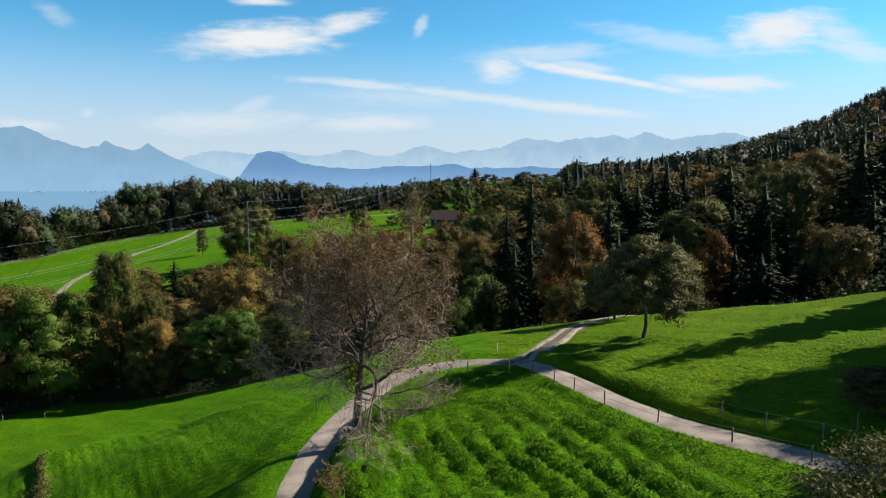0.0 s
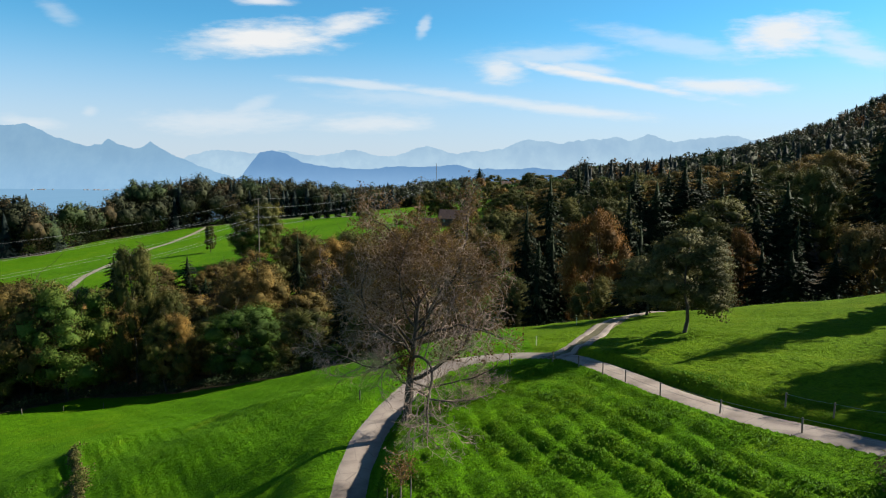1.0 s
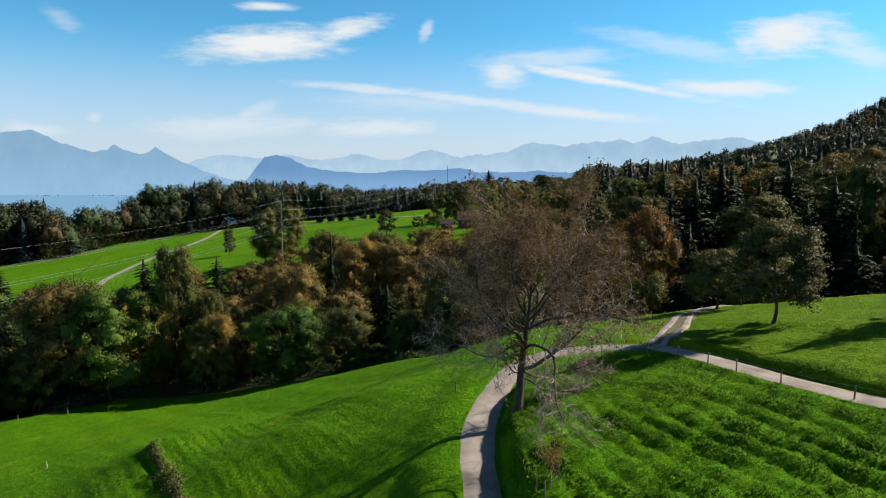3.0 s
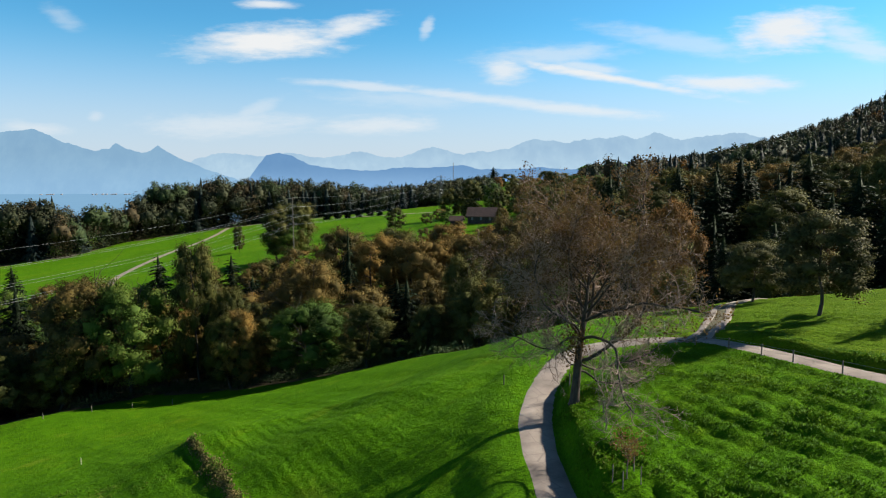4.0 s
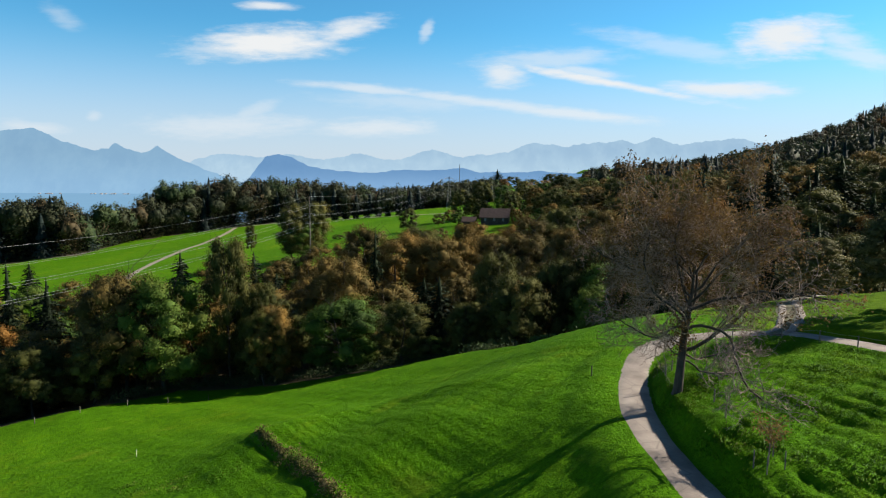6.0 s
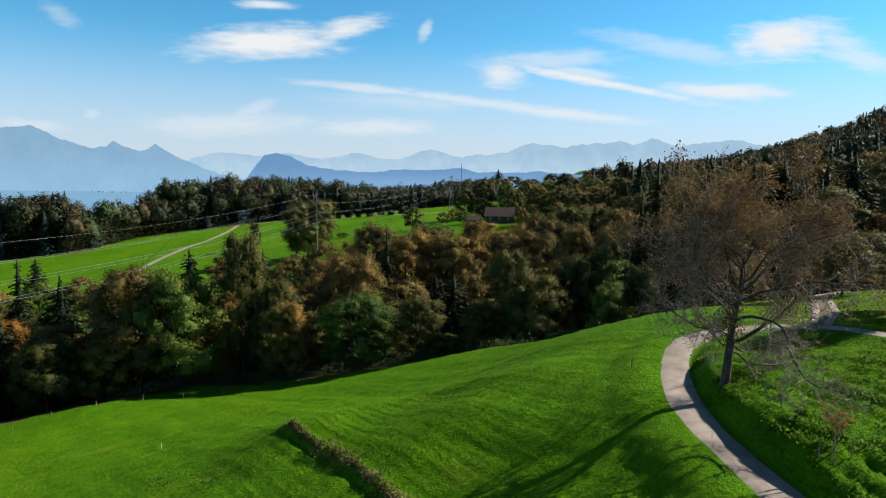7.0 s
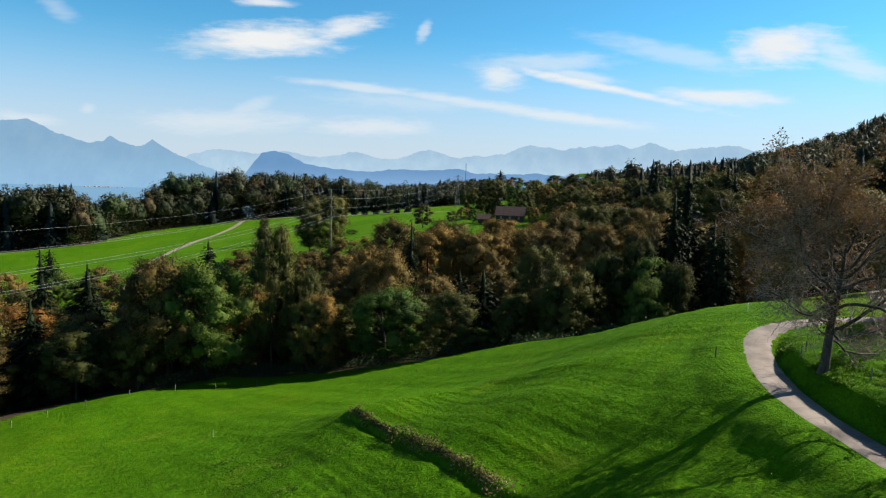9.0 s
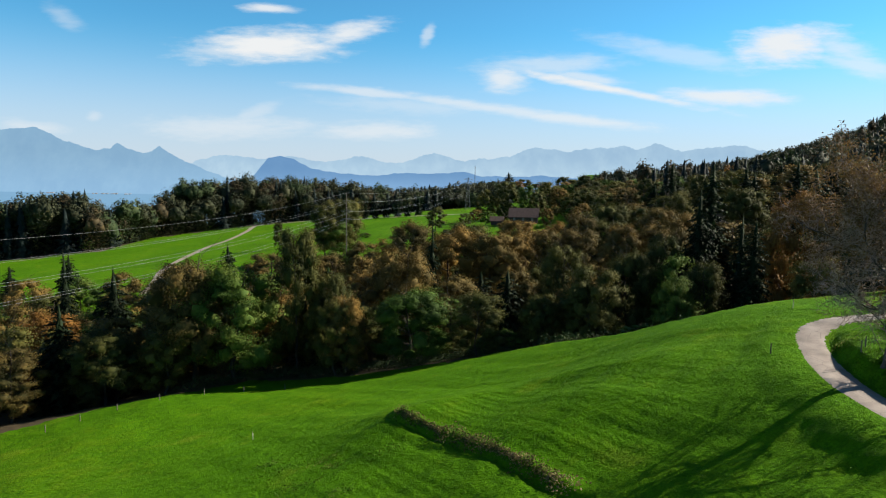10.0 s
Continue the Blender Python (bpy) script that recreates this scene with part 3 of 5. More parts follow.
def broadleaf_meshes(seed, kind, n, shape, size):
    """Meshes of a tree ten metres high, later scaled. shape: (lobes, crown from, width, ragged)."""
    rng = np.random.default_rng(seed)
    lobes, low, width, ragged = shape
    H = 10.0
    C, R = dome_lobes(rng, lobes, low, width, H)
    axis = C - np.array([0, 0, H * 0.45])
    axis /= np.maximum(np.linalg.norm(axis, axis=1), 0.1)[:, None]
    # boughs: sprays that leave each lobe outwards and droop at their ends
    subs = 24
    d0 = rng.normal(size=(lobes, subs, 3))
    d0 /= np.linalg.norm(d0, axis=2)[..., None]
    d0[..., 2] = np.abs(d0[..., 2]) * np.where(rng.uniform(size=(lobes, subs)) < 0.72, 1, -0.7)
    reach = R[:, None] * rng.uniform(0.62, 1.25 + 2.2 * ragged, (lobes, subs))
    tip = (C[:, None] + d0 * reach[..., None] * np.array([1, 1, 0.8])).reshape(-1, 3)
    lobe = np.repeat(np.arange(lobes), subs)
    d0, reach = d0.reshape(-1, 3), reach.ravel()
    deep = (np.linalg.norm((tip[:, None] - C[None]) / np.array([1, 1, 0.8]), axis=2) < R[None] * 0.72).any(1)
    deep |= (d0 * axis[lobe]).sum(1) < -0.35
    d0, reach, lobe = d0[~deep], reach[~deep], lobe[~deep]
    k = rng.integers(len(d0), size=n)
    u = rng.uniform(0.42, 1.0, n) ** 0.7
    fan = 0.27 * (1.25 - 0.6 * u)[:, None] * rng.normal(size=(n, 3)) * np.array([1.15, 1.15, 0.55])
    P = C[lobe[k]] + d0[k] * (reach[k] * u)[:, None] * np.array([1, 1, 0.8]) + fan
    P[:, 2] = np.maximum(P[:, 2] - 0.16 * R[lobe[k]] * u ** 3, 0.1)
    d = d0[k] * 0.7 + fan * 1.6 + np.array([0, 0, 0.45])
    V, F = clumps(P, size * rng.uniform(0.55, 1.4, n), d, rng, 0.5)
    mass = P - np.array([0, 0, H * 0.45])
    mass = mass / np.maximum(np.linalg.norm(mass, axis=1), 0.1)[:, None]
    own = rng.normal(size=(len(d0), 3)) * 0.28
    shade = rounded(d0[k] * 0.42 + fan * np.array([2.0, 2.0, 3.6]) + mass * 0.75 + own[k] + rng.normal(size=(n, 3)) * 0.25)
    # dim leaves behind the sprays, and the closed heart of each lobe
    deep_n = 36 if n < 12000 else 70
    di = rng.normal(size=(lobes * deep_n, 3))
    di /= np.linalg.norm(di, axis=1)[:, None]
    ki = np.repeat(np.arange(lobes), deep_n)
    IP = C[ki] + di * (R[ki] * rng.uniform(0.5, 0.78, len(ki)))[:, None] * np.array([1, 1, 0.8])
    IV, IF = clumps(IP, rng.uniform(0.12, 0.26, len(ki)), di, rng, 0.35)
    IV[:, 2] = np.maximum(IV[:, 2], 0.1)
    shade_in = rounded(di + (IP - np.array([0, 0, H * 0.45])) * 0.12)
    MV, MF, MN = inner_mass(C, R[:, None] * np.array([0.5, 0.5, 0.42]), rng, 0.22)
    MV[:, 2] = np.maximum(MV[:, 2], 0.08)
    F = F.tolist() + (IF + len(V)).tolist() + (MF + len(V) + len(IV)).tolist()
    crown = mesh_of("crown", np.vstack([V, IV, MV]), F, [LEAF[kind]], normals=np.vstack([shade, shade_in, MN]))
    seg = tree_skeleton(rng, H, width, max(0.1, low * 0.9), 9)
    TV, TF = tubes(seg, 6)
    return mesh_of("trunk", TV, TF, [BARK], True), crown


def sprays(P, along, nrm, sizes, rng, long=2.4):
    """Flat pointed sprigs that lie along their branch."""
    t = along / np.maximum(np.linalg.norm(along, axis=1), 1e-6)[:, None]
    b = np.cross(nrm, t)
    b /= np.maximum(np.linalg.norm(b, axis=1), 1e-6)[:, None]
    s = sizes[:, None]
    V = np.stack([P - t * s * long * 0.5, P - b * s * 0.5, P + t * s * long * 0.5, P + b * s * rng.uniform(0.35, 0.6, (len(P), 1))], 1).reshape(-1, 3)
    return V, np.arange(4 * len(P)).reshape(-1, 4)


def jagged_tiers(r, h, rad, tiers, pts, power):
    """Overlapping ragged skirts of boughs round a stem: vertices, faces, normals."""
    V, F, N = [], [], []
    for t in range(tiers):
        f = t / tiers
        a = np.arange(pts) * 2 * math.pi / pts + r.uniform(0, 3) + r.normal(size=pts) * 0.1
        out = (rad * (1 - f) ** power * r.uniform(0.85, 1.12) + 0.015 * rad) * np.where(np.arange(pts) % 2, 0.55, 1.0) * r.uniform(0.75, 1.2, pts)
        z = h * (0.04 + 0.94 * f) - 0.22 * out + r.normal(size=pts) * 0.006 * h
        i, c, s = len(V), np.cos(a), np.sin(a)
        V += [(0, 0, h * min(1.0, 0.06 + 0.94 * (f + 2.1 / tiers)))] + list(zip(c * out, s * out, np.maximum(z, 0.02 * h)))
        N += [(0, 0, 1)] + list(zip(c, s, np.full(pts, 0.35)))
        F += [[i, i + 1 + j, i + 1 + (j + 1) % pts] for j in range(pts)]
    return np.array(V, float), F, np.array(N, float)


def spruce_meshes(seed, n, slim, leaf):
    """A spruce ten metres high: many drooping branches of uneven length round a straight stem."""
    rng = np.random.default_rng(seed)
    H, count = 10.0, 330
    bf = 1 - rng.uniform(0.001, 1, count) ** 0.6
    bf = 0.04 + 0.95 * bf
    ba = np.arange(count) * 2.39996 + rng.normal(size=count) * 0.4
    bl = slim * (1.02 - bf) ** 0.58 * rng.uniform(0.6, 1.12, count) * np.where(bf < 0.12, 0.85, 1.0) + 0.06
    k = rng.choice(count, size=n, p=bl / bl.sum())
    u = rng.uniform(0.12, 1.0, n) ** 0.75
    ca, sa = np.cos(ba[k]), np.sin(ba[k])
    side = rng.normal(size=n) * 0.13 * (1.15 - 0.8 * u) * np.minimum(1.0, bl[k])
    r0 = bl[k] * u
    z = H * bf[k] + 0.10 * r0 - 0.30 * r0 * u + 0.10 * bl[k] * np.maximum(0, u - 0.8) - np.abs(rng.normal(size=n)) * 0.07 * (1 - bf[k] * 0.7)
    P = np.column_stack([ca * r0 - sa * side, sa * r0 + ca * side, np.minimum(z, H)])
    along = np.column_stack([ca - sa * side * 3, sa + ca * side * 3, -0.35 - 0.3 * u]) + rng.normal(size=(n, 3)) * 0.22
    up = np.column_stack([ca * 0.2, sa * 0.2, np.full(n, 0.4)]) + rng.normal(size=(n, 3))
    V, F = sprays(P, along, up, leaf * rng.uniform(0.55, 1.3, n) * (0.55 + 0.55 * (1 - bf[k])), rng)
    shade = rounded(np.column_stack([ca, sa, 0.3 + 0.5 * (u - 0.5)]) + rng.normal(size=(n, 3)) * 0.3)
    TV, TF = tubes([((0, 0, 0), (0, 0, 5), 0.14, 0.09), ((0, 0, 5), (0, 0, 9.98), 0.09, 0.012)], 6)
    IV, IF, IN = jagged_tiers(rng, H, slim * 0.46, 22, 14, 0.85)
    F = F.tolist() + [[a + len(V) for a in f] for f in IF]
    crown = mesh_of("crown", np.vstack([V, IV]), F, [LEAF["needle"]], normals=np.vstack([shade, IN]))
    return mesh_of("trunk", TV, TF, [BARK], True), crown


PROTO = {}
NAMES = {
    "green": ("tree", "green broadleaf tree with yellowing patches at the wood edge"), "olive": ("tree", "olive-green broadleaf tree turning brown in autumn"),
    "brown": ("tree", "russet brown autumn broadleaf tree in the wood"), "orange": ("tree", "orange autumn beech among dark conifers"),
    "pear": ("fruit_tree", "round grey-green fruit tree standing on the meadow slope"), "needle": ("spruce", "dark green spruce in the wooded valley"),
}


def tree_data(kind, style):
    key = (kind, style)
    if key not in PROTO:
        if kind == "needle":
            PROTO[key] = spruce_meshes(100 + style, 16000 if style < 4 else 5200, 1.95 + 0.2 * (style % 3), 0.13 if style < 4 else 0.2)
        elif style >= 4:
            PROTO[key] = broadleaf_meshes(300 + style * 7 + len(kind), kind, 9000, (26 + style % 3 * 4, -0.02, 3.6, 0.14), 0.115)
        else:
            PROTO[key] = broadleaf_meshes(200 + style * 11 + len(kind), kind, 25000, (34 + style * 5, 0.06 if kind == "pear" else (-0.05, -0.02, -0.05, -0.02)[style], (3.6, 3.4, 3.8, 3.5)[style], 0.16), 0.12 if kind == "pear" else 0.08)
    return PROTO[key]


def plant(kind, style, x, y, height, width, turn=0.0, label="", group="", z=None):
    """A tree with the given height and crown radius."""
    name, text = NAMES[kind]
    trunk, crown = tree_data(kind, style)
    root = new(name)
    root.location = (x, y, (spot(x, y) if z is None else z) - 0.15)
    base_r = {"needle": 2.1}.get(kind, 3.6)
    root.scale = (width / base_r, width / base_r, height / 10)
    root.rotation_euler = (0, 0, turn)
    tagged(root, label or text, "tree", group or ("spruces in the wood" if kind == "needle" else "broadleaf trees in the wood"))
    part("trunk", trunk, root)
    part("crown", crown, root)
    return root


rng = np.random.default_rng(7)

# ---- the wood: trees one can tell apart (kind, style, x, y, height of top, crown radius) ----
KEY_TREES = [
    ("green", 0, -83.4, 133.0, -0.8, 9.9), ("brown", 2, -92.7, 135.0, 0.8, 9.9), ("olive", 1, -71.7, 140.0, 8.1, 6.6), ("green", 2, -46.2, 135.0, -6.5, 8.4), ("brown", 2, -50.5, 155.0, 2.0, 9.0),
    ("olive", 0, -32.6, 129.0, -6.6, 5.8), ("brown", 0, -37.0, 184.0, 4.0, 10.0), ("brown", 2, -25.0, 182.0, 4.0, 10.0), ("brown", 3, -12.0, 188.0, 3.5, 9.5), ("brown", 1, -1.0, 186.0, 3.5, 9.0), ("brown", 0, -50.0, 205.0, 4.0, 9.0), ("olive", 2, -32.0, 206.0, 4.5, 9.0), ("brown", 3, -17.0, 208.0, 4.5, 9.0), ("brown", 0, -2.0, 208.0, 3.0, 9.0), ("olive", 1, 10.0, 196.0, 5.0, 8.0), ("needle", 0, -43.0, 172.0, 3.0, 4.0),
    ("olive", 3, -10.0, 128.0, 0.5, 7.5), ("orange", 0, 23.5, 116.0, 17.3, 6.6), ("olive", 1, 7.0, 139.0, 6.5, 6.0), ("needle", 1, 19.9, 146.0, 18.3, 6.4), ("needle", 2, 13.5, 136.0, 13.0, 5.0), ("olive", 0, 20.7, 104.0, 4.2, 4.4),
    ("olive", 2, -1.0, 134.0, 4.0, 6.0), ("brown", 3, 13.0, 150.0, 7.0, 6.0), ("orange", 3, 46.0, 108.0, 12.7, 3.6), ("needle", 0, 55.0, 160.0, 22.5, 8.5), ("needle", 2, 45.0, 150.0, 17.5, 7.5), ("needle", 1, 66.0, 150.0, 21.5, 8.0), ("needle", 0, 36.0, 140.0, 15.0, 7.0), ("needle", 1, 53.0, 118.0, 14.0, 6.5), ("needle", 2, 62.0, 125.0, 18.0, 7.0), ("needle", 0, 80.0, 125.0, 30.0, 8.0), ("needle", 2, 90.0, 130.0, 33.0, 8.0), ("needle", 2, 50.8, 100.0, 12.4, 2.4), ("brown", 1, 95.5, 165.0, 28.3, 7.8), ("needle", 1, 40.0, 112.0, 9.0, 5.5), ("needle", 0, 32.0, 118.0, 10.0, 5.5), ("needle", 2, 69.0, 104.0, 17.0, 6.0), ("needle", 2, -112.9, 142.0, -6.6, 6.4), ("brown", 1, -120.0, 117.0, -17.0, 7.0), ("olive", 2, -106.0, 124.0, -14.0, 6.5), ("needle", 0, -129.0, 113.0, -16.0, 5.5), ("olive", 0, -96.0, 128.0, -15.0, 5.5), ("olive", 1, -147.0, 112.0, -18.0, 8.0),
    ("orange", 2, -128.6, 143.0, -14.3, 6.8), ("needle", 0, -137.5, 165.0, -6.2, 5.5), ("needle", 1, 49.0, 257.0, 22.0, 6.5), ("needle", 2, 58.0, 262.0, 19.0, 6.0),
    ("brown", 3, -98.0, 150.0, -6.0, 7.0), ("olive", 0, -61.9, 132.0, -9.2, 5.2), ("brown", 1, -59.8, 133.0, -8.1, 5.2), ("olive", 3, -20.0, 130.0, -7.1, 5.2),
    ("brown", 0, 2.0, 200.0, 8.0, 7.5), ("olive", 2, 14.0, 206.0, 11.0, 7.5), ("brown", 2, 24.0, 190.0, 10.0, 7.0), ("olive", 0, 36.0, 216.0, 13.0, 7.5), ("brown", 3, 8.0, 176.0, 6.0, 7.0), ("olive", 3, -63.9, 139.0, -3.4, 4.7),
    ("olive", 1, -12.0, 150.0, 3.0, 6.5), ("brown", 0, 20.0, 165.0, 9.0, 6.5), ("olive", 2, 40.0, 175.0, 16.0, 7.0), ("olive", 3, 71.2, 133.0, 24.7, 6.5), ("brown", 2, 57.3, 93.0, 15.3, 4.6),
    ("green", 3, 3.0, 118.0, -1.0, 4.5), ("olive", 1, 10.0, 122.0, 2.0, 5.0), ("needle", 0, 17.0, 124.0, 8.0, 4.5), ("needle", 1, 12.0, 108.0, 8.0, 4.0),
]
for k, (kind, style, x, y, top, r) in enumerate(KEY_TREES):
    plant(kind, style, x, y, top - spot(x, y), r, k * 1.3)

taken = [(x, y, r) for _, _, x, y, _, r in KEY_TREES]


def free(x, y, r):
    return all((x - a) ** 2 + (y - b) ** 2 > (0.62 * (r + c)) ** 2 for a, b, c in taken)


def scatter(count, xr, yr, ok, mix, radius, tall, style_low=0):
    made, tries = 0, 0
    while made < count and tries < count * 40:
        tries += 1
        x, y = rng.uniform(*xr), rng.uniform(*yr)
        r = rng.uniform(*radius)
        if not ok(x, y) or not free(x, y, r):
            continue
        kind = mix[rng.integers(len(mix))]
        h = rng.uniform(*tall)
        if kind == "needle":
            r, h = r * 0.86, h * 1.0
        plant(kind, style_low + int(rng.integers(3)), x, y, h, r, rng.uniform(0, 6.28))
        taken.append((x, y, r))
        made += 1



# valley wood: low growth at its front edge, then the rows behind
scatter(9, (-100, 22), (100, 150), lambda x, y: crest(x) + 15 < y < crest(x) + 22 and x < 14, ["olive", "olive", "green"], (3.2, 4.6), (5, 8), 4)
scatter(84, (-165, 30), (125, 218), lambda x, y: y > crest(x) + 15 and y < 218 - 0.35 * max(0, -60 - x), ["olive", "brown", "brown", "green", "olive", "brown", "needle"], (7.0, 10.0), (17, 24), 4)
# wood on the near hillside
scatter(34, (24, 130), (88, 135), lambda x, y: y > crest(min(x, 60)) + 15 and y < crest(min(x, 60)) + 34, ["needle", "needle", "olive", "needle", "needle"], (4.5, 7.0), (11, 17))
scatter(175, (24, 230), (110, 330), lambda x, y: y > crest(min(x, 60)) + 30 and x > 0.17 * y, ["needle", "olive", "needle", "brown", "olive", "needle", "olive", "needle"], (6.0, 9.0), (15, 21), 4)

# ---- single trees ----
plant("pear", 0, 19.6, 62, 11.4, 4.3, 0.4, group="fruit trees on the slope")
plant("pear", 2, 21.4, 79.5, 8.6, 3.6, 2.4, "greenish fruit tree by the field track at the wood edge", "fruit trees on the slope")

plant("olive", 2, 48.1, 48.9, 17.6, 6.6, 1.0, "tall broadleaf tree at the top of the slope", "trees at the top of the slope")
plant("needle", 1, 49.4, 63.7, 19.6, 5.0, 0.3, "tall dark spruce at the top of the slope", "trees at the top of the slope")
plant("needle", 2, 59.8, 67.3, 20.0, 5.4, 1.3, "tall dark spruce at the top of the slope", "trees at the top of the slope")
plant("brown", 2, 49.9, 42.0, 17.6, 7.0, 2.0, "tall broadleaf tree at the top of the slope", "trees at the top of the slope")
plant("pear", 3, 26.2, 37.6, 3.4, 2.2, 2.0, "small thin-leaved tree on the slope above the lane", "fruit trees on the slope")

# far meadow: poplar, big tree by the pole, fruit trees, row of young spruces
FARTREES = [
    ("olive", 1, -128.0, 342, 16.5, 3.4), ("olive", 0, -93, 289, 30, 8.0), ("olive", 2, -86, 296, 31, 8.5), ("green", 2, -90, 292, 20, 9.5), ("olive", 4, -45, 350, 15, 5.5), ("olive", 5, -84, 356, 3.5, 3.6),
    ("olive", 6, -29, 368, 8, 4.0), ("green", 4, -18, 352, 9, 4.0), ("brown", 5, -22, 385, 9, 4.5), ("olive", 4, -38, 300, 7, 4.5), ("brown", 6, -27, 290, 9, 4.0), ("brown", 4, -12, 300, 9, 4.0),
    ("brown", 5, 10, 318, 11, 3.5), ("green", 6, 22, 322, 9, 4.0), ("olive", 4, 26, 345, 16, 6.0), ("olive", 5, 12, 372, 19, 6.0), ("olive", 6, -4, 395, 14, 5.0), ("green", 4, -8, 420, 14, 5.0), ("olive", 5, 35, 330, 13, 5.0),
    ("olive", 4, -15.4, 400, 22, 7.5), ("olive", 5, -2, 404, 27, 8.5), ("green", 6, 10.6, 400, 23, 7.5), ("olive", 6, 27, 430, 24, 8.0), ("green", 5, 39, 425, 20, 8.0), ("olive", 4, 53, 430, 24, 9.0), ("olive", 5, 44, 372, 17, 7.0), ("brown", 4, 27, 318, 11, 4.5), ("green", 6, 38, 350, 14, 6.0),
    ("green", 5, -262, 398, 9, 6.0), ("needle", 4, -178, 236, 17, 5.0), ("needle", 5, -200, 236, 14, 4.5),
]
for k, (kind, style, x, y, h, r) in enumerate(FARTREES):
    plant(kind, style, x, y, h, r, k * 1.7, "single tree standing on the far meadow", "trees on the far meadow")
for k in range(7):
    plant("needle", 4 + k % 3, -110 + k * 8.2, 497 + 3.0 * math.sin(k * 2.1), 13 + 3.5 * abs(math.sin(k * 1.9)), 3.0, k, "grey-green young spruce in a row on the far meadow", "row of young spruces")
for k, (x, y, h, r, kind) in enumerate([(42, 862, 30, 14, "needle"), (60, 850, 22, 14, "olive"), (20, 820, 22, 10, "olive"), (98, 756, 22, 13, "olive"), (118, 770, 18, 14, "olive"), (30, 770, 16, 9, "green"), (76, 800, 17, 14, "olive"), (140, 760, 20, 16, "brown"), (8, 760, 20, 9, "green")]):
    plant(kind, 4 + k % 3, x, y, h, r, k, "large tree on the distant hilltop", "trees on the distant hill")

# orchard and tall trees round the barn
scatter(16, (-14, 40), (352, 440), lambda x, y: x < 0.1 * y and not (-10 < x < 12 and y < 362), ["brown", "green", "olive"], (3.0, 4.2), (6.0, 8.5), 4)
scatter(62, (24, 130), (300, 520), lambda x, y: 0.078 * y < x < 0.2 * y + 14, ["olive", "brown", "olive", "green", "needle", "brown"], (6.0, 8.5), (13, 19), 4)

# ---- woods too far to count ----


def far_spruce(r, h, w, n):
    """Jagged tiers and loose sprigs of a spruce far off: vertices, faces, normals."""
    V, F, N = jagged_tiers(r, h, w * 0.5, 9, 10, 0.7)
    f = 1 - np.sqrt(r.uniform(0.01, 1, n))
    a = r.uniform(0, 2 * math.pi, n)
    rad = w * 0.62 * (1 - f) ** 0.7 * r.uniform(0.6, 1.12, n)
    c, s = np.cos(a), np.sin(a)
    P = np.column_stack([c * rad, s * rad, h * (0.05 + 0.93 * f)])
    v, f4 = sprays(P, np.column_stack([c, s, np.full(n, -0.6)]), np.column_stack([c * 0.3, s * 0.3, np.full(n, 0.4)]) + r.normal(size=(n, 3)), w * 0.11 * (0.35 + 0.9 * (1 - f)) * r.uniform(0.6, 1.3, n), r)
    F += (f4 + len(V)).tolist()
    return np.vstack([V, v]), F, np.vstack([N, np.repeat(np.column_stack([c, s, np.full(n, 0.35)]) + r.normal(size=(n, 3)) * 0.3, 4, 0)])


def far_crown(r, h, w, n, leaf):
    """A rounded broadleaf crown far off on its darker skirts: vertices, faces, normals."""
    tall = min(0.46 * h, 1.05 * w)
    lobes = 26
    c = np.linspace(-0.8, 0.97, lobes) + r.normal(size=lobes) * 0.08
    a = np.arange(lobes) * 2.4 + r.uniform(0, 6) + r.normal(size=lobes) * 0.4
    off = w * 0.7 * np.sqrt(np.maximum(0.02, 1 - c * c)) * r.uniform(0.5, 1.2, lobes)
    C = np.column_stack([np.cos(a) * off, np.sin(a) * off, h - tall + tall * 0.78 * c + r.normal(size=lobes) * 0.3])
    R = w * r.uniform(0.14, 0.34, lobes)
    heart = np.array([[0, 0, h - tall], [0.25 * w, 0.1 * w, h - 1.2 * tall], [-0.2 * w, -0.2 * w, h - 1.15 * tall]])
    mv, mf, mn = inner_mass(heart, np.array([[0.44 * w, 0.44 * w, 0.54 * tall], [0.36 * w, 0.36 * w, 0.5 * tall], [0.36 * w, 0.36 * w, 0.5 * tall]]), r, 0.2, small=True)
    mv[:, 2] = np.maximum(mv[:, 2], 0.1)
    i = r.integers(lobes, size=n)
    d = r.normal(size=(n, 3))
    d /= np.linalg.norm(d, axis=1)[:, None]
    P = C[i] + d * (R[i] * r.uniform(0.5, 1.3, n))[:, None] * np.array([1, 1, 0.85])
    q = 2 * n // 5
    P[:q] = np.column_stack([d[:q, :2] / np.maximum(np.linalg.norm(d[:q, :2], axis=1), 1e-3)[:, None] * w * r.uniform(0.2, 0.85, (q, 1)), r.uniform(0.0, 1.0, q) * (h - 1.0 * tall)])
    P[:, 2] = np.maximum(P[:, 2], 0.2)
    mid = (P - np.array([0, 0, h - tall])) / np.array([w, w, tall])
    v, f4 = clumps(P, leaf * r.uniform(0.55, 1.35, n), d * 0.6 + mid, r, 0.5)
    return np.vstack([mv, v]), mf.tolist() + (f4 + len(mv)).tolist(), np.vstack([mn, np.repeat(d * 0.3 + mid + r.normal(size=d.shape) * 0.3, 4, 0)])


